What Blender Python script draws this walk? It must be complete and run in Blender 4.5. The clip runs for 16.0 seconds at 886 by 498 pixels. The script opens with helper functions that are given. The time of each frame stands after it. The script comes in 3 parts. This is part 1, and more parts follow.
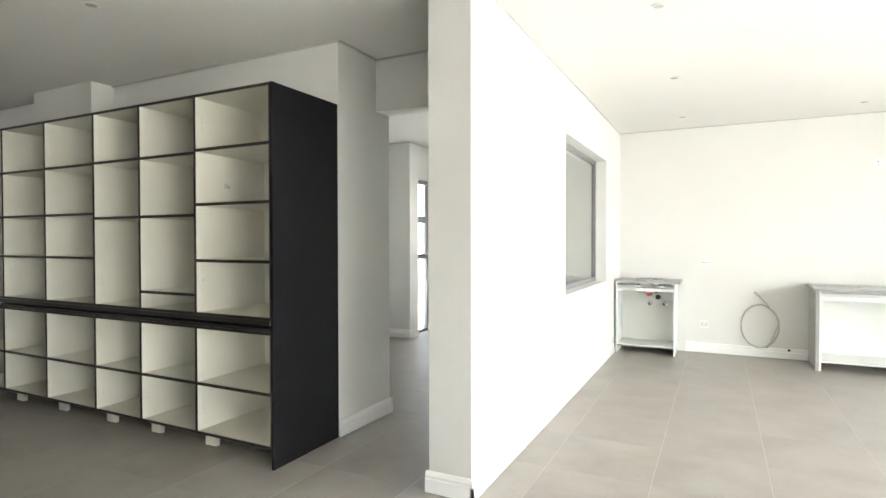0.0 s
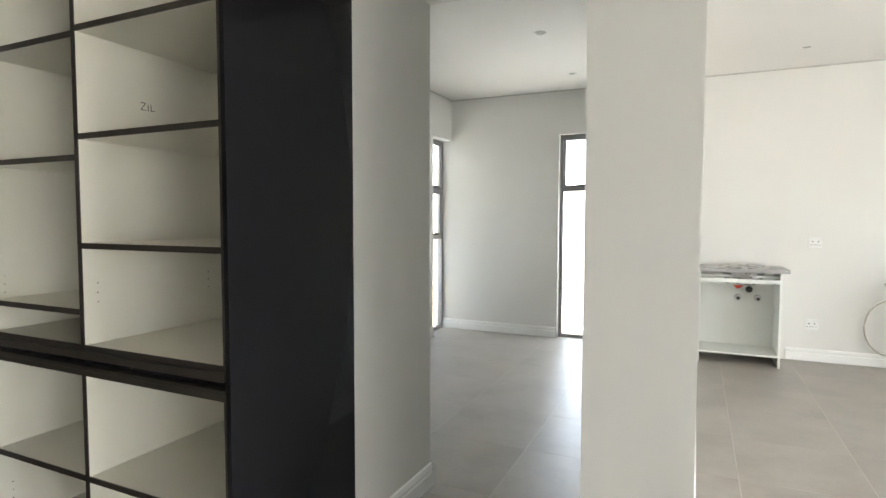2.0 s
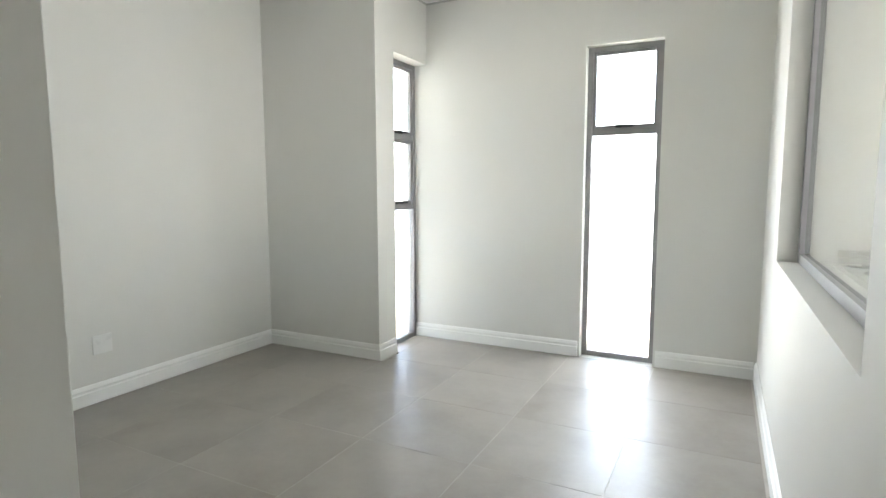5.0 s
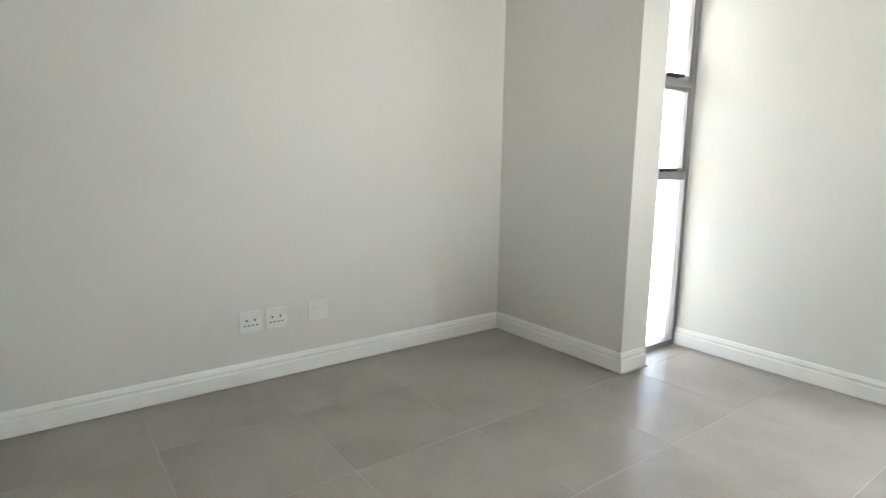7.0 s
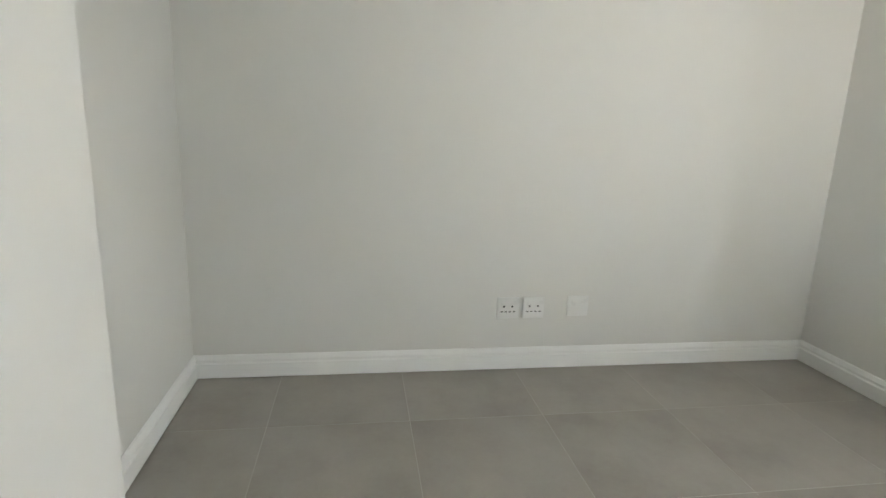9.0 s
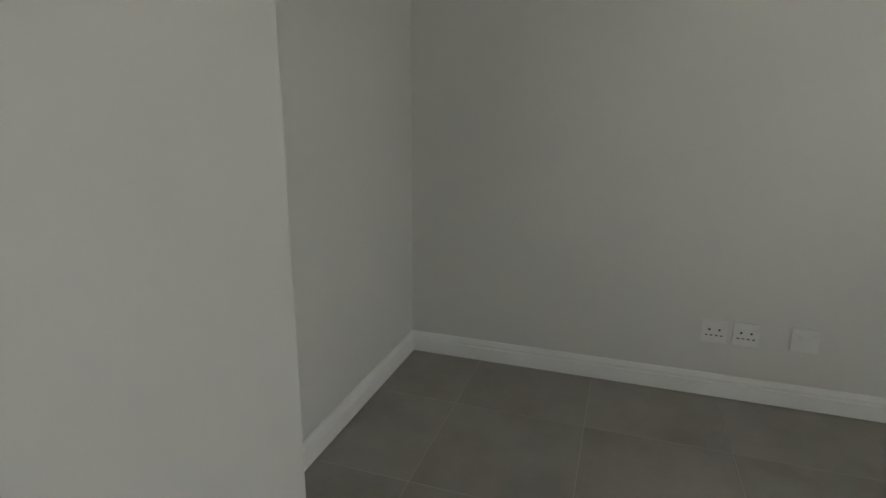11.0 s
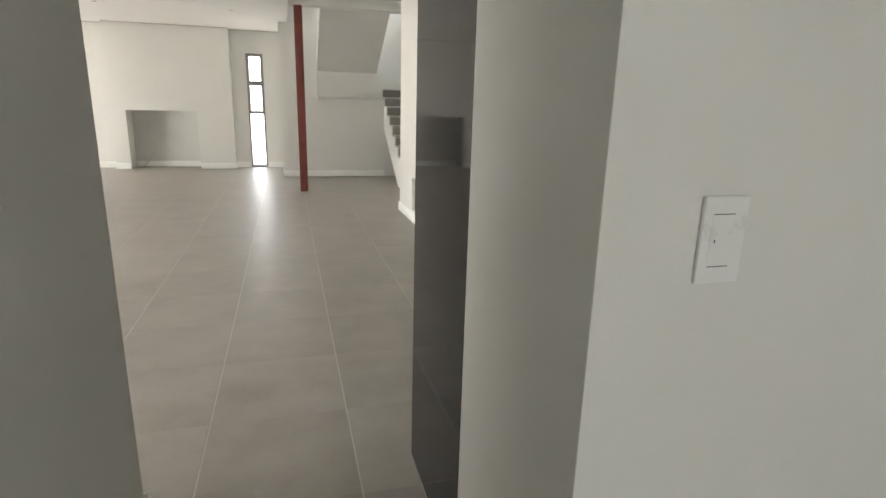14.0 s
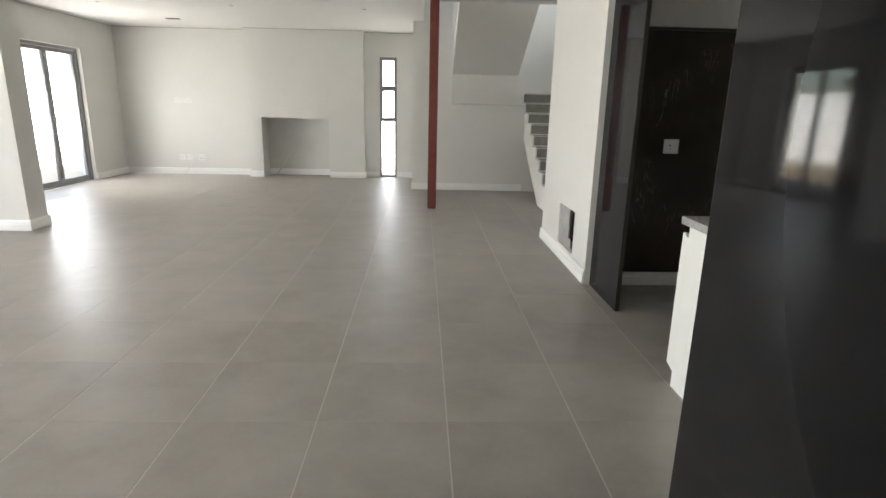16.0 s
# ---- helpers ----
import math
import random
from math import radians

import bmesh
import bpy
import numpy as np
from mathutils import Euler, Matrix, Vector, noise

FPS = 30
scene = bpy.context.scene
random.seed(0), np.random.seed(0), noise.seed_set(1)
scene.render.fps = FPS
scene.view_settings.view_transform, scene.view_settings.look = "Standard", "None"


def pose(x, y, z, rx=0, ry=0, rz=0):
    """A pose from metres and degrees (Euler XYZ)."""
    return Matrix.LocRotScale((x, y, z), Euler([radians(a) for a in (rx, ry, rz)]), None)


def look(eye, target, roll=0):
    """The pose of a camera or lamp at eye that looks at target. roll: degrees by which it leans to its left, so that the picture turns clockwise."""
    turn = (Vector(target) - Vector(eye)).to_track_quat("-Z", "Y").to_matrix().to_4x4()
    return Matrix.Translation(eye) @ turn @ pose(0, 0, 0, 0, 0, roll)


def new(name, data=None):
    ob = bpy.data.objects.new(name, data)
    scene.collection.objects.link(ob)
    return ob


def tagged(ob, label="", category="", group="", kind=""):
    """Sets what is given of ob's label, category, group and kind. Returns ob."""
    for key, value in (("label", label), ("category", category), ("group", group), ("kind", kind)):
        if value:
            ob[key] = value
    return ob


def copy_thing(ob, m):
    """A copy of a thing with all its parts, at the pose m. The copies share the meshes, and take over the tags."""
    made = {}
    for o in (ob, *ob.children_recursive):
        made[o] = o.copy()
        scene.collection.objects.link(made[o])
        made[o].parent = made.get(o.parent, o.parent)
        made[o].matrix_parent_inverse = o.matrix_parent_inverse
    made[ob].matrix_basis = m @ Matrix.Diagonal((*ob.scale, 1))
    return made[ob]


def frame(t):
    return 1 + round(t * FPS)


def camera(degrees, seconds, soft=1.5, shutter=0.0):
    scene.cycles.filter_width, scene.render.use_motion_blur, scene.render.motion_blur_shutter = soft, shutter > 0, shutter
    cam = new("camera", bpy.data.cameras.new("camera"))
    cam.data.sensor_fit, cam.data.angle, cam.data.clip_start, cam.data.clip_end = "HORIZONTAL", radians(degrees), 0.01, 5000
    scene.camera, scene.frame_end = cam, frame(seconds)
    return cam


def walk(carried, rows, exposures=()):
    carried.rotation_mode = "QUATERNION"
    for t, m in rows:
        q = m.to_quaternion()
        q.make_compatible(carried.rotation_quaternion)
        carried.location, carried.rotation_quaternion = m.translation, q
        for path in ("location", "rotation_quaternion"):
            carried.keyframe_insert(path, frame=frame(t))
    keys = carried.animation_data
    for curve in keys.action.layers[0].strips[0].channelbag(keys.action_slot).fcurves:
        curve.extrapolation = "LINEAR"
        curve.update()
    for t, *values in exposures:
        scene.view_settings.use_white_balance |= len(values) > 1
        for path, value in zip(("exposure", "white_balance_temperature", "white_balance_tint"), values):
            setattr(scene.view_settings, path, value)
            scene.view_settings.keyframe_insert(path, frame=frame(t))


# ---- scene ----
cam = camera(77.8, 16.0, soft=1.5)

PATH = [
    (0, (1.153, -2.618, 1.368), (0.254, -0.831, 1.338), -0.1),
    (0.5, (0.845, -2.335, 1.363), (-0.04, -0.543, 1.314), -0.1),
    (1, (0.53, -2.032, 1.351), (-0.339, -0.232, 1.285), -0.0),
    (1.5, (0.247, -1.692, 1.34), (-0.601, 0.117, 1.258), 0.1),
    (2, (-0.009, -1.319, 1.334), (-0.846, 0.495, 1.225), 0.1),
    (2.5, (-0.205, -0.949, 1.325), (-1.03, 0.869, 1.194), -0.1),
    (3, (-0.362, -0.557, 1.251), (-1.182, 1.263, 1.123), -0.1),
    (5.3, (-0.515, 0.871, 1.26), (-1.463, 2.616, 1.018), -0.1),
    (5.5, (-0.538, 0.965, 1.262), (-1.544, 2.673, 1.0), 0.1),
    (6, (-0.641, 1.144, 1.234), (-1.834, 2.725, 0.954), 0.3),
    (6.5, (-0.763, 1.304, 1.218), (-2.169, 2.694, 0.914), 0.4),
    (7, (-0.899, 1.411, 1.202), (-2.486, 2.585, 0.881), 0.7),
    (7.5, (-1.022, 1.431, 1.217), (-2.734, 2.4, 0.858), 1.6),
    (8, (-1.06, 1.436, 1.238), (-2.869, 2.196, 0.849), 2.1),
    (8.5, (-1.11, 1.458, 1.241), (-2.995, 1.988, 0.833), 2.4),
    (8.7, (-1.13, 1.472, 1.242), (-3.037, 1.906, 0.823), 2.3),
    (11, (-1.02, 1.795, 1.379), (-2.857, 1.189, 0.872), 0.6),
    (11.5, (-0.963, 1.888, 1.378), (-2.63, 0.902, 0.88), 0.6),
    (12, (-0.89, 1.95, 1.377), (-2.318, 0.642, 0.878), 0.7),
    (12.5, (-0.85, 1.946, 1.392), (-2.035, 0.418, 0.881), 1.0),
    (13, (-0.813, 1.923, 1.396), (-1.761, 0.238, 0.886), 1.2),
    (13.5, (-0.793, 1.848, 1.392), (-1.529, 0.058, 0.888), 1.6),
    (14, (-0.764, 1.768, 1.404), (-1.294, -0.092, 0.896), 1.6),
    (14.5, (-0.762, 1.607, 1.412), (-1.085, -0.297, 0.895), 1.1),
    (15, (-0.773, 1.318, 1.384), (-0.973, -0.606, 0.876), 1.5),
    (15.5, (-0.785, 0.935, 1.392), (-0.924, -0.995, 0.888), 1.7),
    (16, (-0.848, 0.484, 1.413), (-0.93, -1.451, 0.911), 1.3),
]
EXPOSURES = [(0.0, 3.58, 6550, 9), (1.0, 3.42, 6600, 10), (1.6, 3.18, 6600, 11), (2.5, 3.47, 6550, 10), (3.2, 4.05, 6500, 10), (5.3, 3.63, 6500, 10), (8.5, 3.82, 6700, 11), (11.0, 2.4, 6800, 11),
             (11.6, 2.25, 6850, 12), (12.5, 2.75, 6900, 13), (13.0, 3.0, 6900, 13), (13.5, 3.2, 6900, 13), (14.0, 2.98, 6900, 12), (14.6, 3.12, 6900, 12), (15.4, 3.05, 6700, 11), (16.0, 2.75, 6600, 11)]
walk(cam, [(t, look(eye, target, roll)) for t, eye, target, roll in PATH], EXPOSURES)

# ---- world, sun, window light ----
world = bpy.data.worlds.new("sky")
scene.world = world
world.use_nodes = True
wn = world.node_tree
sky = wn.nodes.new("ShaderNodeTexSky")
sky.sky_type = 'NISHITA'
sky.sun_disc = False
sky.sun_elevation = radians(59)
sky.sun_rotation = radians(-60)
background = wn.nodes["Background"]
background.inputs["Strength"].default_value = 0.15
wn.links.new(sky.outputs["Color"], background.inputs["Color"])

sun = new("sun", bpy.data.lights.new("sun", 'SUN'))
sun.data.energy = 5.0
sun.data.angle = radians(0.6)
sun.data.color = (1.0, 0.95, 0.88)
sun.matrix_world = look((0, 0, 30), (15.5, -9.0, 0))


def window_light(name, eye, target, width, height, power, colour=(1.0, 0.98, 0.95)):
    lamp = new(name, bpy.data.lights.new(name, 'AREA'))
    lamp.data.shape = 'RECTANGLE'
    lamp.data.size, lamp.data.size_y = width, height
    lamp.data.energy = power
    lamp.data.color = colour
    lamp.matrix_world = look(eye, target)
    return lamp


window_light("daylight_bedroom_window", (-1.13, 4.96, 1.17), (-1.13, 0, 1.0), 0.44, 2.2, 2.75, (0.95, 1.0, 1.02))
window_light("daylight_corner_window", (-2.915, 4.53, 1.17), (0, 4.53, 1.0), 0.36, 2.2, 0.9, (0.95, 1.0, 1.02))
window_light("daylight_patio", (5.2, 1.0, 1.2), (0, 1.0, 1.1), 4.4, 2.2, 20.5, (1.0, 0.98, 0.955))
# added fill in an unseen, assumed opening, brightens kitchen and living side
window_light("dining_fill", (5.2, -3.6, 1.2), (0, -3.6, 1.1), 2.9, 2.2, 14.0, (1.0, 0.98, 0.955))
window_light("daylight_garden_door", (5.235, -8.84, 1.19), (0, -8.84, 1.19), 1.5, 1.15, 11.0, (1.0, 0.985, 0.96))
window_light("daylight_narrow_window", (-0.167, -10.86, 1.16), (-0.167, 0, 1.1), 0.25, 2.2, 2.0, (0.98, 1.0, 1.0))
window_light("daylight_stairwell", (-3.62, -9.6, 4.3), (0, -9.0, 3.6), 1.2, 1.3, 6, (0.9, 0.95, 1.0))


# ---- materials ----
def material(name):
    m = bpy.data.materials.new(name)
    m.use_nodes = True
    return m, m.node_tree, m.node_tree.nodes["Principled BSDF"]


def add_noise(tree, scale, detail=4.0, rough=0.55, stretch=(1, 1, 1), shift=None):
    tc = tree.nodes.new("ShaderNodeTexCoord")
    mp = tree.nodes.new("ShaderNodeMapping")
    mp.inputs["Scale"].default_value = stretch
    tree.links.new(tc.outputs["Object"], mp.inputs["Vector"])
    if shift is not None:
        tree.links.new(shift, mp.inputs["Location"])
    n = tree.nodes.new("ShaderNodeTexNoise")
    n.inputs["Scale"].default_value = scale
    n.inputs["Detail"].default_value = detail
    n.inputs["Roughness"].default_value = rough
    tree.links.new(mp.outputs["Vector"], n.inputs["Vector"])
    return n.outputs["Fac"]


def ramp(tree, fac, stops):
    r = tree.nodes.new("ShaderNodeValToRGB")
    e = r.color_ramp.elements
    while len(e) < len(stops):
        e.new(0.5)
    for item, (p, c) in zip(e, stops):
        item.position, item.color = p, (*c, 1)
    tree.links.new(fac, r.inputs["Fac"])
    return r.outputs["Color"]


def bump(tree, bsdf, fac, strength, distance):
    b = tree.nodes.new("ShaderNodeBump")
    b.inputs["Strength"].default_value = strength
    b.inputs["Distance"].default_value = distance
    tree.links.new(fac, b.inputs["Height"])
    tree.links.new(b.outputs["Normal"], bsdf.inputs["Normal"])


def value_range(tree, fac, low, high):
    r = tree.nodes.new("ShaderNodeMapRange")
    r.inputs["From Min"].default_value, r.inputs["From Max"].default_value = 0.3, 0.7
    r.inputs["To Min"].default_value, r.inputs["To Max"].default_value = low, high
    tree.links.new(fac, r.inputs["Value"])
    return r.outputs["Result"]


def surface(name, a, b, scale=3.0, rough=0.6, metal=0.0, grain=120.0, relief=0.1, depth=0.001, spread=0.05, coat=0.0):
    """Two near colours mixed by broad noise, with a fine relief."""
    m, tree, bsdf = material(name)
    broad = add_noise(tree, scale)
    tree.links.new(ramp(tree, broad, [(0.3, a), (0.7, b)]), bsdf.inputs["Base Color"])
    fine = add_noise(tree, grain, 3.0)
    bump(tree, bsdf, fine, relief, depth)
    tree.links.new(value_range(tree, broad, rough - spread, rough + spread), bsdf.inputs["Roughness"])
    bsdf.inputs["Metallic"].default_value = metal
    bsdf.inputs["Coat Weight"].default_value = coat
    return m


WALL = surface("wall_paint", (0.675, 0.668, 0.635), (0.705, 0.698, 0.665), 0.9, 0.62, grain=90, relief=0.12, depth=0.002)
CEILING = surface("ceiling_paint", (0.77, 0.76, 0.73), (0.80, 0.79, 0.76), 0.7, 0.75, grain=70, relief=0.05)
TRIM = surface("skirting_gloss_paint", (0.81, 0.81, 0.79), (0.85, 0.85, 0.83), 4, 0.35, grain=60, relief=0.04)
MELAMINE = surface("white_melamine", (0.72, 0.73, 0.69), (0.76, 0.77, 0.73), 2.5, 0.38, grain=300, relief=0.03)
# yellower copy of MELAMINE; the tint puts warm bounced light into the colour
WARM_MELAMINE = surface("warm_lit_melamine", (0.71, 0.69, 0.60), (0.76, 0.74, 0.65), 2.5, 0.4, grain=300, relief=0.03)
EDGING = surface("dark_edging", (0.018, 0.014, 0.010), (0.03, 0.024, 0.018), 8, 0.45, grain=200, relief=0.08)
ALUMINIUM = surface("grey_powder_coated_aluminium", (0.25, 0.245, 0.25), (0.29, 0.285, 0.29), 12, 0.42, metal=0.25, grain=400, relief=0.05)
BLACK = surface("black_plastic", (0.015, 0.015, 0.016), (0.025, 0.025, 0.025), 20, 0.45)
WHITE_PLASTIC = surface("white_plastic", (0.74, 0.74, 0.72), (0.77, 0.77, 0.75), 10, 0.3, grain=300, relief=0.02)
STEEL = surface("brushed_steel", (0.48, 0.47, 0.46), (0.56, 0.55, 0.54), 15, 0.28, metal=1.0, grain=200, relief=0.05)
COUNTER = surface("grey_stone_worktop", (0.33, 0.325, 0.315), (0.37, 0.365, 0.355), 60, 0.3, grain=200, relief=0.04)
RED_OXIDE = surface("red_oxide_primer", (0.14, 0.026, 0.018), (0.20, 0.045, 0.03), 7, 0.5, grain=80, relief=0.2, depth=0.002)
RED_PLASTIC = surface("red_plastic", (0.6, 0.05, 0.03), (0.7, 0.07, 0.04), 10, 0.35)
TREAD = surface("grey_screed_step", (0.20, 0.19, 0.175), (0.28, 0.265, 0.245), 9, 0.7, grain=100, relief=0.25, depth=0.002)
RAW = surface("raw_cement", (0.30, 0.295, 0.285), (0.40, 0.395, 0.38), 7, 0.85, grain=80, relief=0.4, depth=0.003)
GROUT = surface("cement_grout", (0.48, 0.46, 0.42), (0.56, 0.54, 0.50), 5, 0.85, grain=300, relief=0.3)
HOSE = surface("braided_hose", (0.42, 0.40, 0.35), (0.52, 0.50, 0.44), 60, 0.4, metal=0.4, grain=700, relief=0.4)
CABLE = surface("white_cable", (0.62, 0.61, 0.58), (0.68, 0.67, 0.64), 20, 0.45)
PENCIL = surface("pencil_mark", (0.07, 0.065, 0.06), (0.12, 0.11, 0.10), 30, 0.8)
# slightly darker than WALL, sets the recess back apart
RECESS_GREY = surface("darker_grey_plaster", (0.60, 0.595, 0.57), (0.66, 0.655, 0.63), 2.5, 0.9, grain=90, relief=0.2, depth=0.002)
# near-black colour that paints the shade inside holes
HOLE_DARK = surface("painted_hole_dark", (0.004, 0.004, 0.004), (0.006, 0.006, 0.006), 10, 0.95)
# grey that paints the shadow in the gap between wall and ceiling
GAP_SHADOW = surface("painted_gap_shadow", (0.46, 0.455, 0.43), (0.52, 0.515, 0.49), 6, 0.6)
SAND = surface("sandy_ground", (0.42, 0.34, 0.23), (0.55, 0.46, 0.33), 0.8, 0.95, grain=14, relief=0.6, depth=0.02)
PLASTER = surface("boundary_plaster", (0.74, 0.72, 0.68), (0.80, 0.78, 0.74), 0.8, 0.85, grain=40, relief=0.3, depth=0.004)
ROOF = surface("roof_plaster", (0.5, 0.48, 0.45), (0.6, 0.58, 0.55), 1.5, 0.85)
LEAF = surface("garden_leaves", (0.10, 0.16, 0.045), (0.15, 0.22, 0.08), 3, 0.6, grain=30)
BARK = surface("bark", (0.12, 0.09, 0.06), (0.2, 0.15, 0.1), 12, 0.9, grain=40, relief=0.6, depth=0.01)


def tile_material():
    m, tree, bsdf = material("grey_porcelain_tile")
    info = tree.nodes.new("ShaderNodeObjectInfo")
    shift = tree.nodes.new("ShaderNodeVectorMath")
    shift.operation = 'SCALE'
    shift.inputs[0].default_value = (37, 53, 19)
    tree.links.new(info.outputs["Random"], shift.inputs["Scale"])
    cloud = add_noise(tree, 2.2, 5.0, 0.6, shift=shift.outputs["Vector"])
    fine = add_noise(tree, 45, 4.0, 0.6, shift=shift.outputs["Vector"])
    mixed = tree.nodes.new("ShaderNodeMix")
    mixed.data_type = 'FLOAT'
    mixed.inputs["Factor"].default_value = 0.1
    tree.links.new(cloud, mixed.inputs["A"])
    tree.links.new(fine, mixed.inputs["B"])
    colour = ramp(tree, mixed.outputs["Result"], [(0.30, (0.280, 0.257, 0.227)), (0.5, (0.343, 0.319, 0.286)), (0.70, (0.396, 0.371, 0.336))])
    tree.links.new(colour, bsdf.inputs["Base Color"])
    tree.links.new(value_range(tree, cloud, 0.36, 0.48), bsdf.inputs["Roughness"])
    bump(tree, bsdf, fine, 0.06, 0.001)
    return m


TILE = tile_material()


def gloss_panel_material():
    m, tree, bsdf = material("charcoal_gloss_board")
    bsdf.inputs["Base Color"].default_value = (0.0130, 0.0122, 0.0138, 1)
    bsdf.inputs["Roughness"].default_value = 0.045
    bsdf.inputs["IOR"].default_value = 1.28
    return m


GLOSS = gloss_panel_material()


def marble_material():
    m, tree, bsdf = material("dark_veined_marble")
    warp = add_noise(tree, 2.0, 4.0)
    tc = tree.nodes.new("ShaderNodeTexCoord")
    mp = tree.nodes.new("ShaderNodeMapping")
    mp.inputs["Rotation"].default_value = (0, radians(28), radians(15))
    mp.inputs["Scale"].default_value = (3.2, 1, 0.9)
    tree.links.new(tc.outputs["Object"], mp.inputs["Vector"])
    n = tree.nodes.new("ShaderNodeTexNoise")
    n.inputs["Scale"].default_value = 2.6
    n.inputs["Detail"].default_value = 7
    n.inputs["Distortion"].default_value = 1.6
    tree.links.new(mp.outputs["Vector"], n.inputs["Vector"])
    vein = ramp(tree, n.outputs["Fac"], [(0.0, (0, 0, 0)), (0.492, (0, 0, 0)), (0.5, (1, 1, 1)), (0.508, (0, 0, 0)), (1.0, (0, 0, 0))])
    patch = ramp(tree, warp, [(0.52, (0, 0, 0)), (0.68, (0.22, 0.22, 0.22))])
    amount = tree.nodes.new("ShaderNodeMix")
    amount.data_type = 'RGBA'
    amount.blend_type = 'MULTIPLY'
    amount.inputs["Factor"].default_value = 1.0
    tree.links.new(vein, amount.inputs["A"])
    tree.links.new(patch, amount.inputs["B"])
    base = ramp(tree, warp, [(0.3, (0.022, 0.016, 0.012)), (0.7, (0.042, 0.030, 0.022))])
    total = tree.nodes.new("ShaderNodeMix")
    total.data_type = 'RGBA'
    total.blend_type = 'ADD'
    total.inputs["Factor"].default_value = 1.0
    tree.links.new(base, total.inputs["A"])
    tree.links.new(amount.outputs["Result"], total.inputs["B"])
    tree.links.new(total.outputs["Result"], bsdf.inputs["Base Color"])
    bsdf.inputs["Roughness"].default_value = 0.22
    return m


MARBLE = marble_material()


def glass_material():
    m, tree, bsdf = material("clear_glass")
    bsdf.inputs["Base Color"].default_value = (0.93, 0.96, 0.95, 1)
    bsdf.inputs["Roughness"].default_value = 0.0
    bsdf.inputs["IOR"].default_value = 1.45
    bsdf.inputs["Transmission Weight"].default_value = 1.0
    return m


GLASS = glass_material()


def lens_material():
    m, tree, bsdf = material("downlight_lens")
    bsdf.inputs["Base Color"].default_value = (0.55, 0.55, 0.53, 1)
    bsdf.inputs["Roughness"].default_value = 0.25
    return m


LENS = lens_material()


# ---- building helpers ----
def box(bm, x0, x1, y0, y1, z0, z1, edge=0.0):
    """A box into bm; edge: width of its bevel."""
    r = bmesh.ops.create_cube(bm, size=1.0)
    vs = r["verts"]
    for v in vs:
        v.co = Vector((x0 + (v.co.x + 0.5) * (x1 - x0), y0 + (v.co.y + 0.5) * (y1 - y0), z0 + (v.co.z + 0.5) * (z1 - z0)))
    if edge > 0:
        es = {e for v in vs for e in v.link_edges}
        bmesh.ops.bevel(bm, geom=list(es), offset=edge, segments=2, affect='EDGES', profile=0.6)


def prism(bm, outline, y0, y1, axis="y"):
    """An outline of (a, b) pairs drawn along an axis: a is x (or y for axis x), b is z."""
    ring = []
    for k in (y0, y1):
        ring.append([bm.verts.new((a, k, b) if axis == "y" else (k, a, b)) for a, b in outline])
    n = len(outline)
    bm.faces.new(ring[0])
    bm.faces.new(ring[1][::-1])
    for i in range(n):
        j = (i + 1) % n
        bm.faces.new((ring[0][j], ring[0][i], ring[1][i], ring[1][j]))
    bmesh.ops.recalc_face_normals(bm, faces=bm.faces[:])


def disc(bm, m, r0, r1, depth, n=20):
    bmesh.ops.create_cone(bm, cap_ends=True, segments=n, radius1=r0, radius2=r1, depth=depth, matrix=m)


def finish(name, bm, mat, smooth=False):
    me = bpy.data.meshes.new(name)
    bm.to_mesh(me)
    bm.free()
    for p in me.polygons:
        p.use_smooth = smooth
    me.materials.append(mat)
    return me


def part(name, bm, mat, parent=None, label="", smooth=False):
    ob = new(name, finish(name, bm, mat, smooth))
    if parent is not None:
        ob.parent = parent
    if label:
        ob["label"] = label
    return ob


def boxes(name, mat, parent, *rows, edge=0.0, label=""):
    bm = bmesh.new()
    for r in rows:
        box(bm, *r, edge=edge)
    return part(name, bm, mat, parent, label)


def structure(name, mat, label, category, *rows, edge=0.0):
    return tagged(boxes(name, mat, None, *rows, edge=edge), label, category, kind="structure")


def thing(name, label, category, at=(0, 0, 0), turn=0.0, group="", kind=""):
    ob = new(name)
    ob.matrix_world = pose(*at, 0, 0, turn)
    ob.empty_display_size = 0.1
    return tagged(ob, label, category, group, kind)


def tube(name, points, radius, mat, parent=None, label="", closed=False):
    """A round line through points, as one mesh."""
    bm = bmesh.new()
    pts = [Vector(p) for p in points]
    rings = []
    n = 8
    for i, p in enumerate(pts):
        a = pts[max(i - 1, 0)]
        b = pts[min(i + 1, len(pts) - 1)]
        q = (b - a).to_track_quat("Z", "Y")
        rings.append([bm.verts.new(p + q @ Vector((radius * math.cos(k * math.tau / n), radius * math.sin(k * math.tau / n), 0))) for k in range(n)])
    for a, b in zip(rings, rings[1:]):
        for k in range(n):
            bm.faces.new((a[k], a[(k + 1) % n], b[(k + 1) % n], b[k]))
    bm.faces.new(rings[0][::-1])
    bm.faces.new(rings[-1])
    return part(name, bm, mat, parent, label, True)


def smooth_line(points, steps=8):
    """Points along a Catmull-Rom curve through the given ones."""
    p = [Vector(points[0])] + [Vector(q) for q in points] + [Vector(points[-1])]
    out = []
    for i in range(1, len(p) - 2):
        for k in range(steps):
            t = k / steps
            out.append(0.5 * ((2 * p[i]) + (p[i + 1] - p[i - 1]) * t + (2 * p[i - 1] - 5 * p[i] + 4 * p[i + 1] - p[i + 2]) * t * t
                              + (3 * p[i] - p[i - 1] - 3 * p[i + 1] + p[i + 2]) * t ** 3))
    out.append(p[-2])
    return out


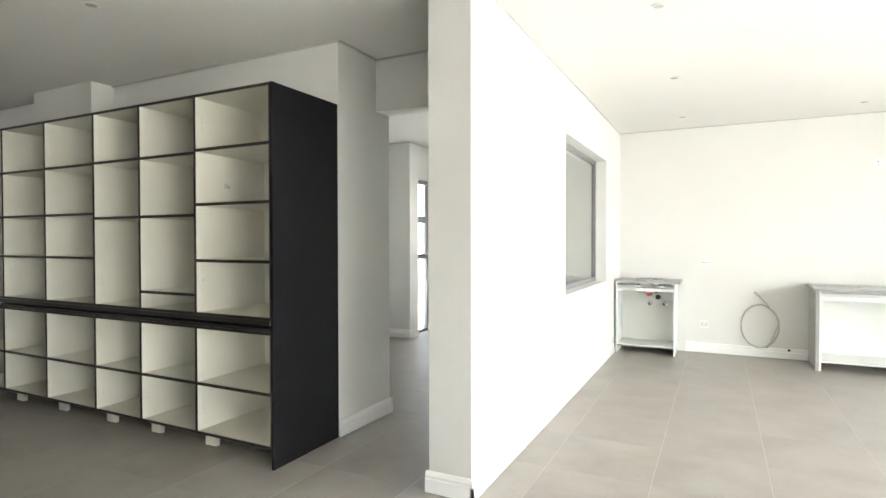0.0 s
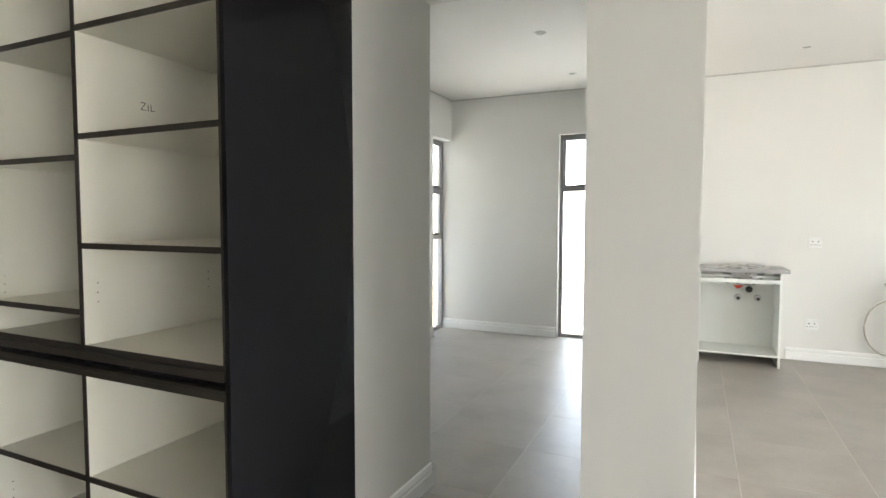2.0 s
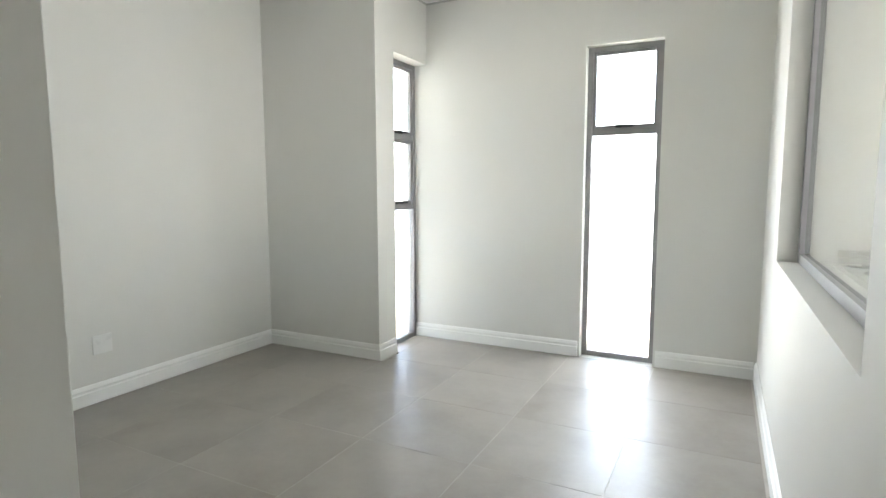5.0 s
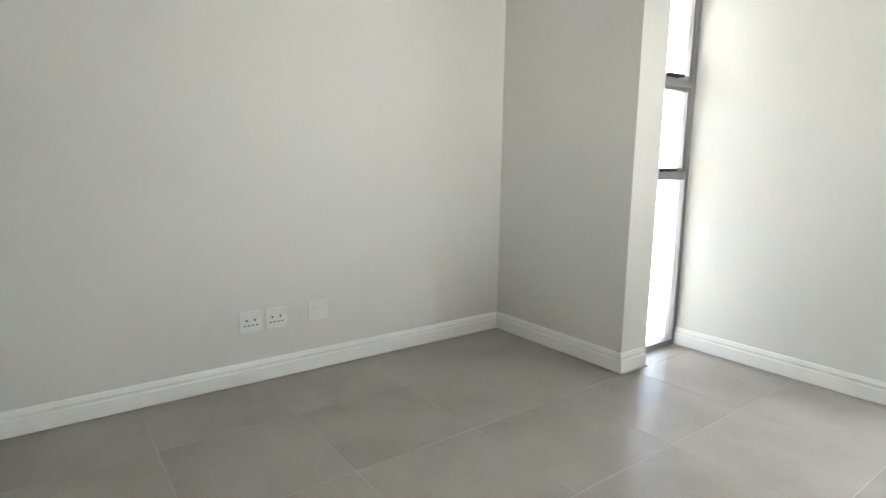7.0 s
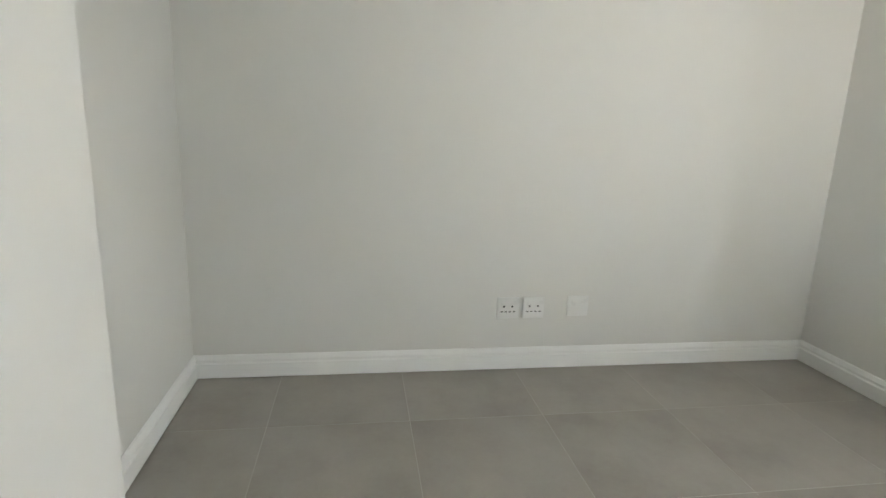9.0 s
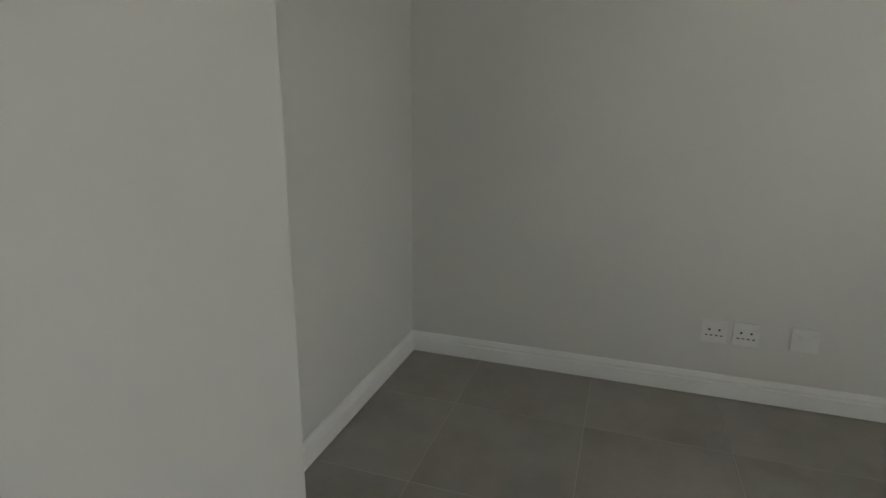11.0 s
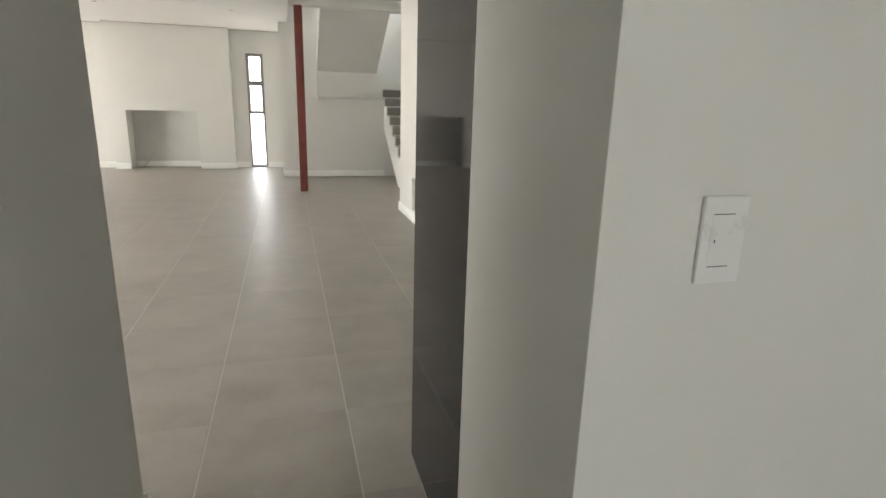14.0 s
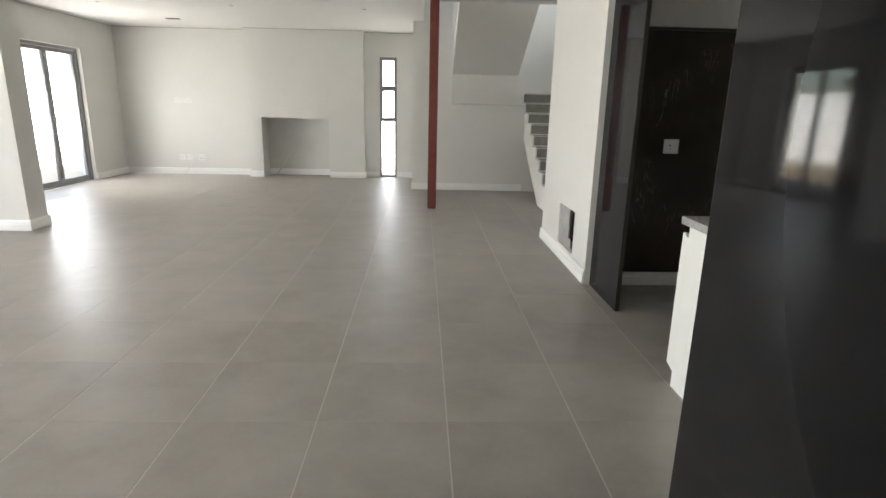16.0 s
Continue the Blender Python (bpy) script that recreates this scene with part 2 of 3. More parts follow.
# ---- the large structure ----
H = 2.75          # ceiling height
TOP = 3.0        # top of the slab
NORTH = 4.78      # inner face of the north wall
structure("wall_1", WALL, "off-white plastered dividing wall with an internal window opening", "wall",
          (-0.25, 0, 0, 1.96, 0, H), (-0.25, 0, 3.83, NORTH, 0, H), (-0.25, 0, 1.96, 3.83, 0, 0.905), (-0.25, 0, 1.96, 3.83, 2.275, H), edge=0.0)
structure("wall_2", WALL, "off-white plastered outer wall with a tall window opening", "wall",
          (-2.93, -1.412, NORTH, NORTH + 0.25, -0.1, H), (-0.893, 5.25, NORTH, NORTH + 0.25, -0.1, H), (-1.412, -0.893, NORTH, NORTH + 0.25, 2.27, H),
          (-1.412, -0.893, NORTH, NORTH + 0.25, -0.1, 0.0))
structure("wall_3", WALL, "off-white plastered short return wall with a narrow window", "wall",
          (-2.93, -2.71, 4.03, 4.27, -0.1, H), (-2.93, -2.71, 4.27, NORTH, 2.27, H), (-2.93, -2.71, 4.27, NORTH, -0.1, -0.012))
structure("wall_4", WALL, "off-white plastered wall beside the corner notch", "wall", (-3.77, -2.93, 4.03, 4.26, -0.1, H))
structure("wall_5", WALL, "off-white plastered wall with sockets low down", "wall", (-4.02, -3.77, 0.705, 4.26, -0.1, H))
structure("wall_6", WALL, "off-white plastered wall behind the open shelving", "wall", (-6.25, -2.055, 0.47, 0.705, -0.1, H))


def skew(ob, shift):
    """The doorway side of the nib is not quite square: its kitchen end stands back by shift."""
    for v in ob.data.vertices:
        if v.co.x > -1.25:
            v.co.x -= shift * (1.09 - v.co.y) / 0.635
    return ob


skew(structure("wall_7", WALL, "thick off-white plastered nib beside the doorway", "wall", (-2.055, -1.19, 0.4545, 1.09, 0, H), edge=0.002), 0.014)
structure("lintel", WALL, "off-white plastered lintel over the open doorway", "wall", (-1.19, -0.25, 0.91, 1.09, 2.353, H))
structure("wall_8", WALL, "off-white plastered kitchen side wall", "wall", (-6.25, -6.0, -4.05, 0.47, -0.1, H))
structure("wall_9", WALL, "off-white plastered wall behind the dark marble", "wall", (-6.0, -2.213, -4.05, -3.84, 0, H))
structure("wall_10", WALL, "off-white plastered wall with a rough square hole near the floor", "wall",
          (-2.47, -2.213, -5.53, -4.79, 0, H), (-2.47, -2.213, -4.26, -4.05, 0, H), (-2.47, -2.213, -4.79, -4.26, 0, 0.145), (-2.47, -2.213, -4.79, -4.26, 0.53, H),
          (-2.47, -2.40, -4.79, -4.26, 0.145, 0.53))
structure("wall_11", WALL, "off-white plastered stairwell wall with a high window", "wall",
          (-3.9, -3.65, -10.92, -4.05, -0.1, 3.5), (-3.9, -3.65, -10.92, -10.3, 3.5, 5.4), (-3.9, -3.65, -8.9, -4.05, 3.5, 5.4), (-3.9, -3.65, -10.3, -8.9, 5.0, 5.4))
structure("wall_12", WALL, "off-white plastered wall below the stair landing", "wall",
          (-2.60, -1.33, -9.3, -9.1, 0, 1.46), (-3.65, -2.60, -9.3, -9.1, 0, 0.86), (-1.33, -0.69, -9.3, -9.1, 0, 5.4))
structure("wall_13", WALL, "off-white plastered wall closing the stairwell", "wall", (-0.94, -0.69, -10.67, -9.3, 0, H), (-0.94, -0.86, -10.67, -9.3, H, 5.4))
structure("wall_14", WALL, "off-white plastered end wall with a narrow window opening", "wall",
          (-3.65, -0.94, -10.92, -10.67, -0.1, 5.4), (-0.94, -0.35, -10.92, -10.67, -0.1, H), (-0.015, 0.27, -10.92, -10.67, -0.1, H),
          (-0.35, -0.015, -10.92, -10.67, 2.31, H), (-0.35, -0.015, -10.92, -10.67, -0.1, 0))
structure("wall_15", WALL, "off-white chimney breast wall with a square unfinished fireplace recess", "wall",
          (0.27, 0.955, -11.1, -10.46, 0, H), (2.235, 2.49, -11.1, -10.46, 0, H), (2.49, 5.0, -11.1, -10.75, 0, H), (0.955, 2.235, -11.1, -10.46, 1.14, H))
structure("recess_back", RECESS_GREY, "plaster back of the fireplace recess, slightly darker than the walls", "wall", (0.955, 2.235, -11.1, -10.9, 0, 1.14))
structure("wall_16", WALL, "off-white plastered outer wall with a glazed door opening", "wall",
          (5.0, 5.25, -11.1, -9.66, -0.1, H), (5.0, 5.25, -8.02, -5.53, -0.1, H), (5.0, 5.25, -9.66, -8.02, 2.24, H), (5.0, 5.25, -9.66, -8.02, -0.1, 0))
structure("wall_17", WALL, "off-white plastered cross wall nib", "wall", (3.40, 5.0, -5.83, -5.53, 0, H))
structure("wall_18", WALL, "off-white plastered outer wall with a wide patio opening", "wall",
          (5.0, 5.25, -5.53, -5.1, -0.1, H), (5.0, 5.25, -2.1, -1.25, -0.1, H), (5.0, 5.25, -5.1, -2.1, 2.35, H), (5.0, 5.25, -5.1, -2.1, -0.1, 0), (5.0, 5.25, 3.25, NORTH, -0.1, H), (5.0, 5.25, -1.25, 3.25, 2.35, H), (5.0, 5.25, -1.25, 3.25, -0.1, 0))
structure("wall_19", WALL, "off-white plastered upper stairwell wall", "wall", (-3.65, -0.86, -6.2, -6.0, TOP, 5.4), (-0.86, -0.69, -9.1, -6.2, TOP, 5.4))

structure("ceiling", CEILING, "smooth white painted ceiling", "ceiling", (-0.86, 5.25, -11.1, NORTH + 0.25, H, TOP), (-6.25, -0.86, -6.2, NORTH + 0.25, H, TOP))
# unseen; reaches past the wall only to keep sun out of the stairwell
structure("stairwell_ceiling", CEILING, "white ceiling high over the stairs with an added overhang as sun block", "ceiling", (-5.4, -0.6, -11.2, -5.9, 5.4, 5.6))
structure("stair_beam", WALL, "off-white plastered beam over the red post", "beam", (-3.65, -0.86, -7.42, -7.17, H + 0.02, TOP + 0.15))
# unseen slab, added so its overhang blocks direct sun at the windows
structure("roof", ROOF, "unseen flat roof slab added to shade the windows with its overhang", "roof",
          (-0.6, 6.0, -11.9, 5.8, 3.0, 3.2), (-7.0, -0.6, -5.9, 5.8, 3.0, 3.2), (-4.8, -4.0, -11.9, -5.9, 3.0, 3.2), (-4.0, -0.6, -11.9, -11.2, 3.0, 3.2))


def skirting(*runs, at="main"):
    """Runs (x0, y0, x1, y1, nx, ny): a two-step skirting board along a wall whose face looks to (nx, ny)."""
    bm = bmesh.new()
    for x0, y0, x1, y1, nx, ny in runs:
        d = 0.018
        shape = [(0.0005, 0.004), (d - 0.001, 0.004), (d, 0.005), (d, 0.076), (d - 0.006, 0.081), (d - 0.006, 0.091), (d - 0.002, 0.096), (0.009, 0.116), (0.004, 0.12), (0.0005, 0.12)]
        if nx:
            ay, by = sorted((y0, y1))
            prism(bm, [(x0 + a * nx, z) for a, z in shape], ay, by, "y")
        else:
            ax, bx = sorted((x0, x1))
            prism(bm, [(y0 + a * ny, z) for a, z in shape], ax, bx, "x")
    return tagged(part("baseboard", bm, TRIM), "white painted moulded skirting board along the wall", "skirting board", kind="structure")


E_ = 0.018
skirting((0, -E_, 0, 4.3, 1, 0))
skirting((-0.25 - E_, 0, E_, 0, 0, -1))
skirting((-0.25, 0, -0.25, NORTH, -1, 0))
skirting((0.79, NORTH, 2.1, NORTH, 0, -1))
skirting((-2.82, NORTH, -1.428, NORTH, 0, -1))
skirting((-0.877, NORTH, -0.25 - E_, NORTH, 0, -1))
skirting((-2.71, 4.03 - E_, -2.71, 4.25, 1, 0))
skirting((-3.77, 4.03, -2.71, 4.03, 0, -1))
skirting((-3.77, 0.705, -3.77, 4.03 - E_, 1, 0))
skirting((-3.77 + E_, 0.705, -2.055, 0.705, 0, 1))
skirting((-2.055, 0.705 + E_, -2.055, 1.09, -1, 0))
skirting((-2.055 - E_, 1.09, -1.19 + E_, 1.09, 0, 1))
skew(skirting((-1.19, 0.455, -1.19, 1.09, 1, 0)), 0.014)
skirting((-2.213, -5.53, -2.213, -3.84, 1, 0))
skirting((-2.47, -5.53, -2.213 + E_, -5.53, 0, -1))
skirting((-6.0, -3.84, -2.345, -3.84, 0, 1))
skirting((-2.60, -9.1, -0.69 + E_, -9.1, 0, 1))
skirting((-0.69, -10.67, -0.69, -9.1, 1, 0))
skirting((-0.69 + E_, -10.67, -0.365, -10.67, 0, 1), (0.0, -10.67, 0.27, -10.67, 0, 1))
skirting((0.27 - E_, -10.46, 0.955, -10.46, 0, 1), (2.235, -10.46, 2.49 + E_, -10.46, 0, 1), (2.49 + E_, -10.75, 5.0, -10.75, 0, 1), (0.965, -10.9, 2.23, -10.9, 0, 1))
skirting((0.27, -10.67 + E_, 0.27, -10.46, -1, 0), (2.49, -10.75, 2.49, -10.46, 1, 0))
skirting((5.0, -10.75 + E_, 5.0, -9.68, -1, 0), (5.0, -8.0, 5.0, -5.83, -1, 0))
skirting((3.40 - E_, -5.53, 5.0, -5.53, 0, 1), (3.40, -5.83, 3.40, -5.53, -1, 0), (3.40 - E_, -5.83, 5.0, -5.83, 0, -1))


# strips stand proud of the wall; their grey imitates a recessed gap's shadow
def cornice(*runs):
    bm = bmesh.new()
    for x0, x1, y0, y1 in runs:
        box(bm, x0, x1, y0, y1, H - 0.014, H - 0.0005, edge=0.002)
    return tagged(part("trim", bm, GAP_SHADOW), "slim strip under the ceiling, its grey standing for a shadow gap", "cornice", kind="structure")


C_ = 0.009
cornice((0.0005, C_, 0, NORTH - C_), (0.0005, 5.0, NORTH - C_, NORTH - 0.0005))
cornice((-0.25 - C_, -0.2505, 1.09, NORTH - C_), (-2.71, -0.2505, NORTH - C_, NORTH - 0.0005))
cornice((-2.7095, -2.71 + C_, 4.03 - C_, NORTH - C_), (-3.77, -2.71, 4.03 - C_, 4.0295), (-3.7695, -3.77 + C_, 0.705, 4.03 - C_), (-3.77 + C_, -2.055, 0.7055, 0.705 + C_))
cornice((-6.0, -1.19 + C_, 0.4545 - C_, 0.454), (-1.1895, -1.19 + C_, 0.4545, 0.91), (-1.19 + C_, -0.25 - C_, 0.91 - C_, 0.9095), (-0.25 - C_, -0.2505, 0.0, 0.91))
cornice((0.27, 2.49, -10.4595, -10.46 + C_), (2.49, 5.0, -10.7495, -10.75 + C_), (-0.69, 0.27, -10.6695, -10.67 + C_), (5.0 - C_, 4.9995, -10.75 + C_, -5.83))


# ---- windows and doors ----
def bar(bm, x0, x1, z0, z1, d=0.04):
    box(bm, x0, x1, -d / 2, d / 2, z0, z1, edge=0.003)


def tall_window(name, label, at, turn, width, height, transoms, vents):
    """A tall aluminium window; transoms: heights of cross bars; vents: indices of the panes with an inner sash and a catch."""
    ob = thing(name, label, "window", at, turn, kind="structure")
    bm = bmesh.new()
    f = 0.038
    bar(bm, 0, f, 0, height, 0.06)
    bar(bm, width - f, width, 0, height, 0.06)
    bar(bm, f, width - f, 0, f, 0.056)
    bar(bm, f, width - f, height - f, height, 0.056)
    part("window_frame", bm, ALUMINIUM, ob)
    levels = [f] + [z for z in transoms] + [height - f]
    for z in transoms:
        bm = bmesh.new()
        bar(bm, f, width - f, z - 0.025, z + 0.025, 0.054)
        part("transom", bm, ALUMINIUM, ob)
    for i, (a, b) in enumerate(zip(levels, levels[1:])):
        a += 0.025 if i else 0
        b -= 0.025 if i < len(levels) - 2 else 0
        x0, x1 = f, width - f
        if i in vents:
            bm = bmesh.new()
            s = 0.022
            bar(bm, x0, x0 + s, a, b, 0.036)
            bar(bm, x1 - s, x1, a, b, 0.036)
            bar(bm, x0 + s, x1 - s, a, a + s, 0.032)
            bar(bm, x0 + s, x1 - s, b - s, b, 0.032)
            part("sash", bm, ALUMINIUM, ob)
            bm = bmesh.new()
            m = (x0 + x1) / 2
            box(bm, m - 0.055, m + 0.055, -0.045, -0.018, a + 0.001, a + 0.022, edge=0.003)
            box(bm, m - 0.012, m + 0.07, -0.062, -0.042, a + 0.003, a + 0.017, edge=0.003)
            part("catch", bm, BLACK, ob)
            x0, x1, a, b = x0 + s, x1 - s, a + s, b - s
        bm = bmesh.new()
        box(bm, x0, x1, -0.003, 0.003, a, b)
        pane = part("pane", bm, GLASS, ob)
        pane.visible_shadow = False
    return ob


tall_window("window_1", "tall grey aluminium window with an opening top pane", (-1.412, NORTH + 0.10, 0.0), 0, 0.519, 2.27, [1.67], [1])
tall_window("window_2", "narrow floor-to-head grey aluminium window in three panes", (-2.85, 4.27, 0.0), 90, 0.51, 2.27, [1.12, 1.68], [1, 2])
tall_window("window_3", "narrow floor-to-head grey aluminium window in three panes", (-0.015, -10.76, 0.0), 180, 0.335, 2.31, [1.13, 1.73], [1, 2])
tall_window("window_5", "high stairwell window with a grey aluminium frame", (-3.72, -10.3, 3.5), 90, 1.4, 1.5, [], [])


def internal_window():
    ob = thing("window_4", "large fixed internal window in a slim grey frame", "window", (-0.14, 1.96, 0.905), 90, kind="structure")
    bm = bmesh.new()
    w, h, f = 1.87, 1.37, 0.045
    bar(bm, 0, f, 0, h, 0.05)
    bar(bm, w - f, w, 0, h, 0.05)
    bar(bm, f, w - f, 0, f, 0.046)
    bar(bm, f, w - f, h - f, h, 0.046)
    part("window_frame", bm, ALUMINIUM, ob)
    bm = bmesh.new()
    box(bm, f, w - f, -0.003, 0.003, f, h - f)
    part("pane", bm, GLASS, ob).visible_shadow = False


internal_window()


def folding_door(name, label, at, turn, width, height, leaves):
    ob = thing(name, label, "door", at, turn, kind="structure")
    bm = bmesh.new()
    f = 0.05
    bar(bm, 0, f, 0, height, 0.10)
    bar(bm, width - f, width, 0, height, 0.10)
    bar(bm, f, width - f, height - f, height, 0.096)
    bar(bm, f, width - f, 0.0, 0.018, 0.096)
    part("door_frame", bm, ALUMINIUM, ob)
    w = (width - 2 * f) / leaves
    for i in range(leaves):
        x0, x1 = f + i * w + 0.003, f + (i + 1) * w - 0.003
        s, z0, z1 = 0.058, 0.022, height - f - 0.004
        bm = bmesh.new()
        bar(bm, x0, x0 + s, z0, z1, 0.045)
        bar(bm, x1 - s, x1, z0, z1, 0.045)
        bar(bm, x0 + s, x1 - s, z0, z0 + s + 0.02, 0.041)
        bar(bm, x0 + s, x1 - s, z1 - s, z1, 0.041)
        leaf = part("door_leaf", bm, ALUMINIUM, ob)
        bm = bmesh.new()
        box(bm, x0 + s, x1 - s, -0.004, 0.004, z0 + s + 0.02, z1 - s)
        part("pane", bm, GLASS, leaf).visible_shadow = False
        if i == 0:
            bm = bmesh.new()
            box(bm, x1 - 0.05, x1 - 0.010, 0.022, 0.036, 0.93, 1.15, edge=0.004)
            box(bm, x1 - 0.040, x1 - 0.020, 0.036, 0.07, 1.03, 1.05, edge=0.003)
            box(bm, x1 - 0.14, x1 - 0.020, 0.058, 0.072, 1.03, 1.05, edge=0.004)
            part("door_handle", bm, STEEL, leaf)
        bm = bmesh.new()
        for z in (0.12, 1.05, height - 0.2):
            box(bm, x1 - 0.006, x1 + 0.02, 0.022, 0.034, z, z + 0.09, edge=0.002)
        part("hinge", bm, STEEL, leaf)
    return ob


folding_door("door_1", "closed double glazed door in a grey aluminium frame", (5.11, -9.66, 0), 90, 1.64, 2.24, 2)
folding_door("door_2", "closed wide glazed patio door in a grey aluminium frame", (5.11, -1.25, 0), 90, 4.5, 2.35, 5)
# unseen door, added to go with the dining fill lamp
folding_door("door_3", "unseen glazed patio door added around the dining fill light", (5.11, -5.1, 0), 90, 3.0, 2.35, 4)


# ---- stairs ----
def stairs():
    ob = thing("staircase", "plastered concrete staircase with grey screed steps and no railing", "staircase", (0, 0, 0), kind="structure")
    n, run, rise = 10, 0.283, 0.166
    y0 = -6.87
    outline = [(y0, 0.0)]
    for i in range(n):
        outline += [(y0 - i * run, (i + 1) * rise), (y0 - (i + 1) * run, (i + 1) * rise)]
    y1 = y0 - n * run
    outline += [(y1, n * rise - 0.38), (-7.67, 0.0)]
    bm = bmesh.new()
    prism(bm, outline, -3.645, -2.60, axis="x")
    part("lower_flight", bm, WALL, ob)
    for i in range(n):
        boxes("tread", TREAD, ob, (-3.62, -2.64, y0 - (i + 1) * run, y0 - i * run + 0.004, (i + 1) * rise + 0.001, (i + 1) * rise + 0.006))
        boxes("riser", TREAD, ob, (-3.62, -2.62, y0 - i * run + 0.001, y0 - i * run + 0.005, i * rise + 0.022, (i + 1) * rise - 0.008))
    boxes("landing", WALL, ob, (-3.645, -2.605, -10.66, y1 - 0.001, 1.46, 1.66), (-2.605, -1.335, -10.66, -9.305, 1.465, 1.66))
    bm = bmesh.new()
    prism(bm, [(-8.9, 1.465), (-9.095, 1.465), (-9.095, 1.66), (-8.9, 1.95), (-8.9, 1.93)], -2.42, -1.335, axis="x")
    part("flight_foot", bm, WALL, ob)
    bm = bmesh.new()
    prism(bm, [(-8.895, 1.93), (-6.21, 3.55), (-6.21, 3.85), (-8.895, 2.25)], -2.42, -1.335, axis="x")
    part("upper_flight", bm, WALL, ob)


stairs()

# ---- outside ----
structure("ground", SAND, "bare sandy ground around the house", "ground", (-70, 70, -70, 70, -0.4, -0.12))
structure("boundary_wall_1", PLASTER, "white plastered garden boundary wall", "boundary wall", (11.0, 11.2, -22, 12, -0.12, 1.75))
structure("boundary_wall_2", PLASTER, "white plastered garden boundary wall", "boundary wall", (-11, 11.0, 10.0, 10.2, -0.12, 1.85))
structure("boundary_wall_3", PLASTER, "white plastered garden boundary wall", "boundary wall", (-11, 11.0, -16.2, -16.0, -0.12, 1.75))
structure("boundary_wall_4", PLASTER, "white plastered garden boundary wall", "boundary wall", (-11.2, -11, -16.2, 10.2, -0.12, 1.85))


def tree(at, height, seed):
    rng = random.Random(seed)
    ob = thing("garden_tree", "leafy green tree behind the boundary wall", "tree", at, group="trees behind the boundary wall")
    bm = bmesh.new()
    disc(bm, Matrix.Translation((0, 0, height * 0.28)), 0.16, 0.09, height * 0.56, 8)
    for k in range(5):
        a = k * 1.26 + rng.random()
        m = pose(0.35 * math.cos(a), 0.35 * math.sin(a), height * 0.58, 30 * math.sin(a) * -1, 30 * math.cos(a), 0)
        disc(bm, m, 0.05, 0.02, height * 0.35, 6)
    part("trunk", bm, BARK, ob)
    verts, faces = [], []
    for k in range(900):
        d = Vector((rng.gauss(0, 1), rng.gauss(0, 1), rng.gauss(0, 1))).normalized() * (0.45 + 0.55 * rng.random())
        c = Vector((d.x * height * 0.36, d.y * height * 0.36, height * 0.68 + d.z * height * 0.30)) * (1 + 0.15 * math.sin(3 * d.x + seed))
        u = Vector((rng.gauss(0, 1), rng.gauss(0, 1), rng.gauss(0, 1))).normalized() * 0.16
        v = u.orthogonal().normalized() * 0.09
        n = len(verts)
        verts += [c - u, c + v, c + u, c - v]
        faces.append((n, n + 1, n + 2, n + 3))
    me = bpy.data.meshes.new("crown")
    me.from_pydata(verts, [], faces)
    me.materials.append(LEAF)
    crown = new("crown", me)
    crown.parent = ob
    return ob


for i, (x, y, h) in enumerate(((12.9, -16.5, 4.2), (12.5, -14, 3.4), (13.0, -11.6, 4.0), (12.6, -9, 3.7))):
    tree((x, y, -0.12), h, i)


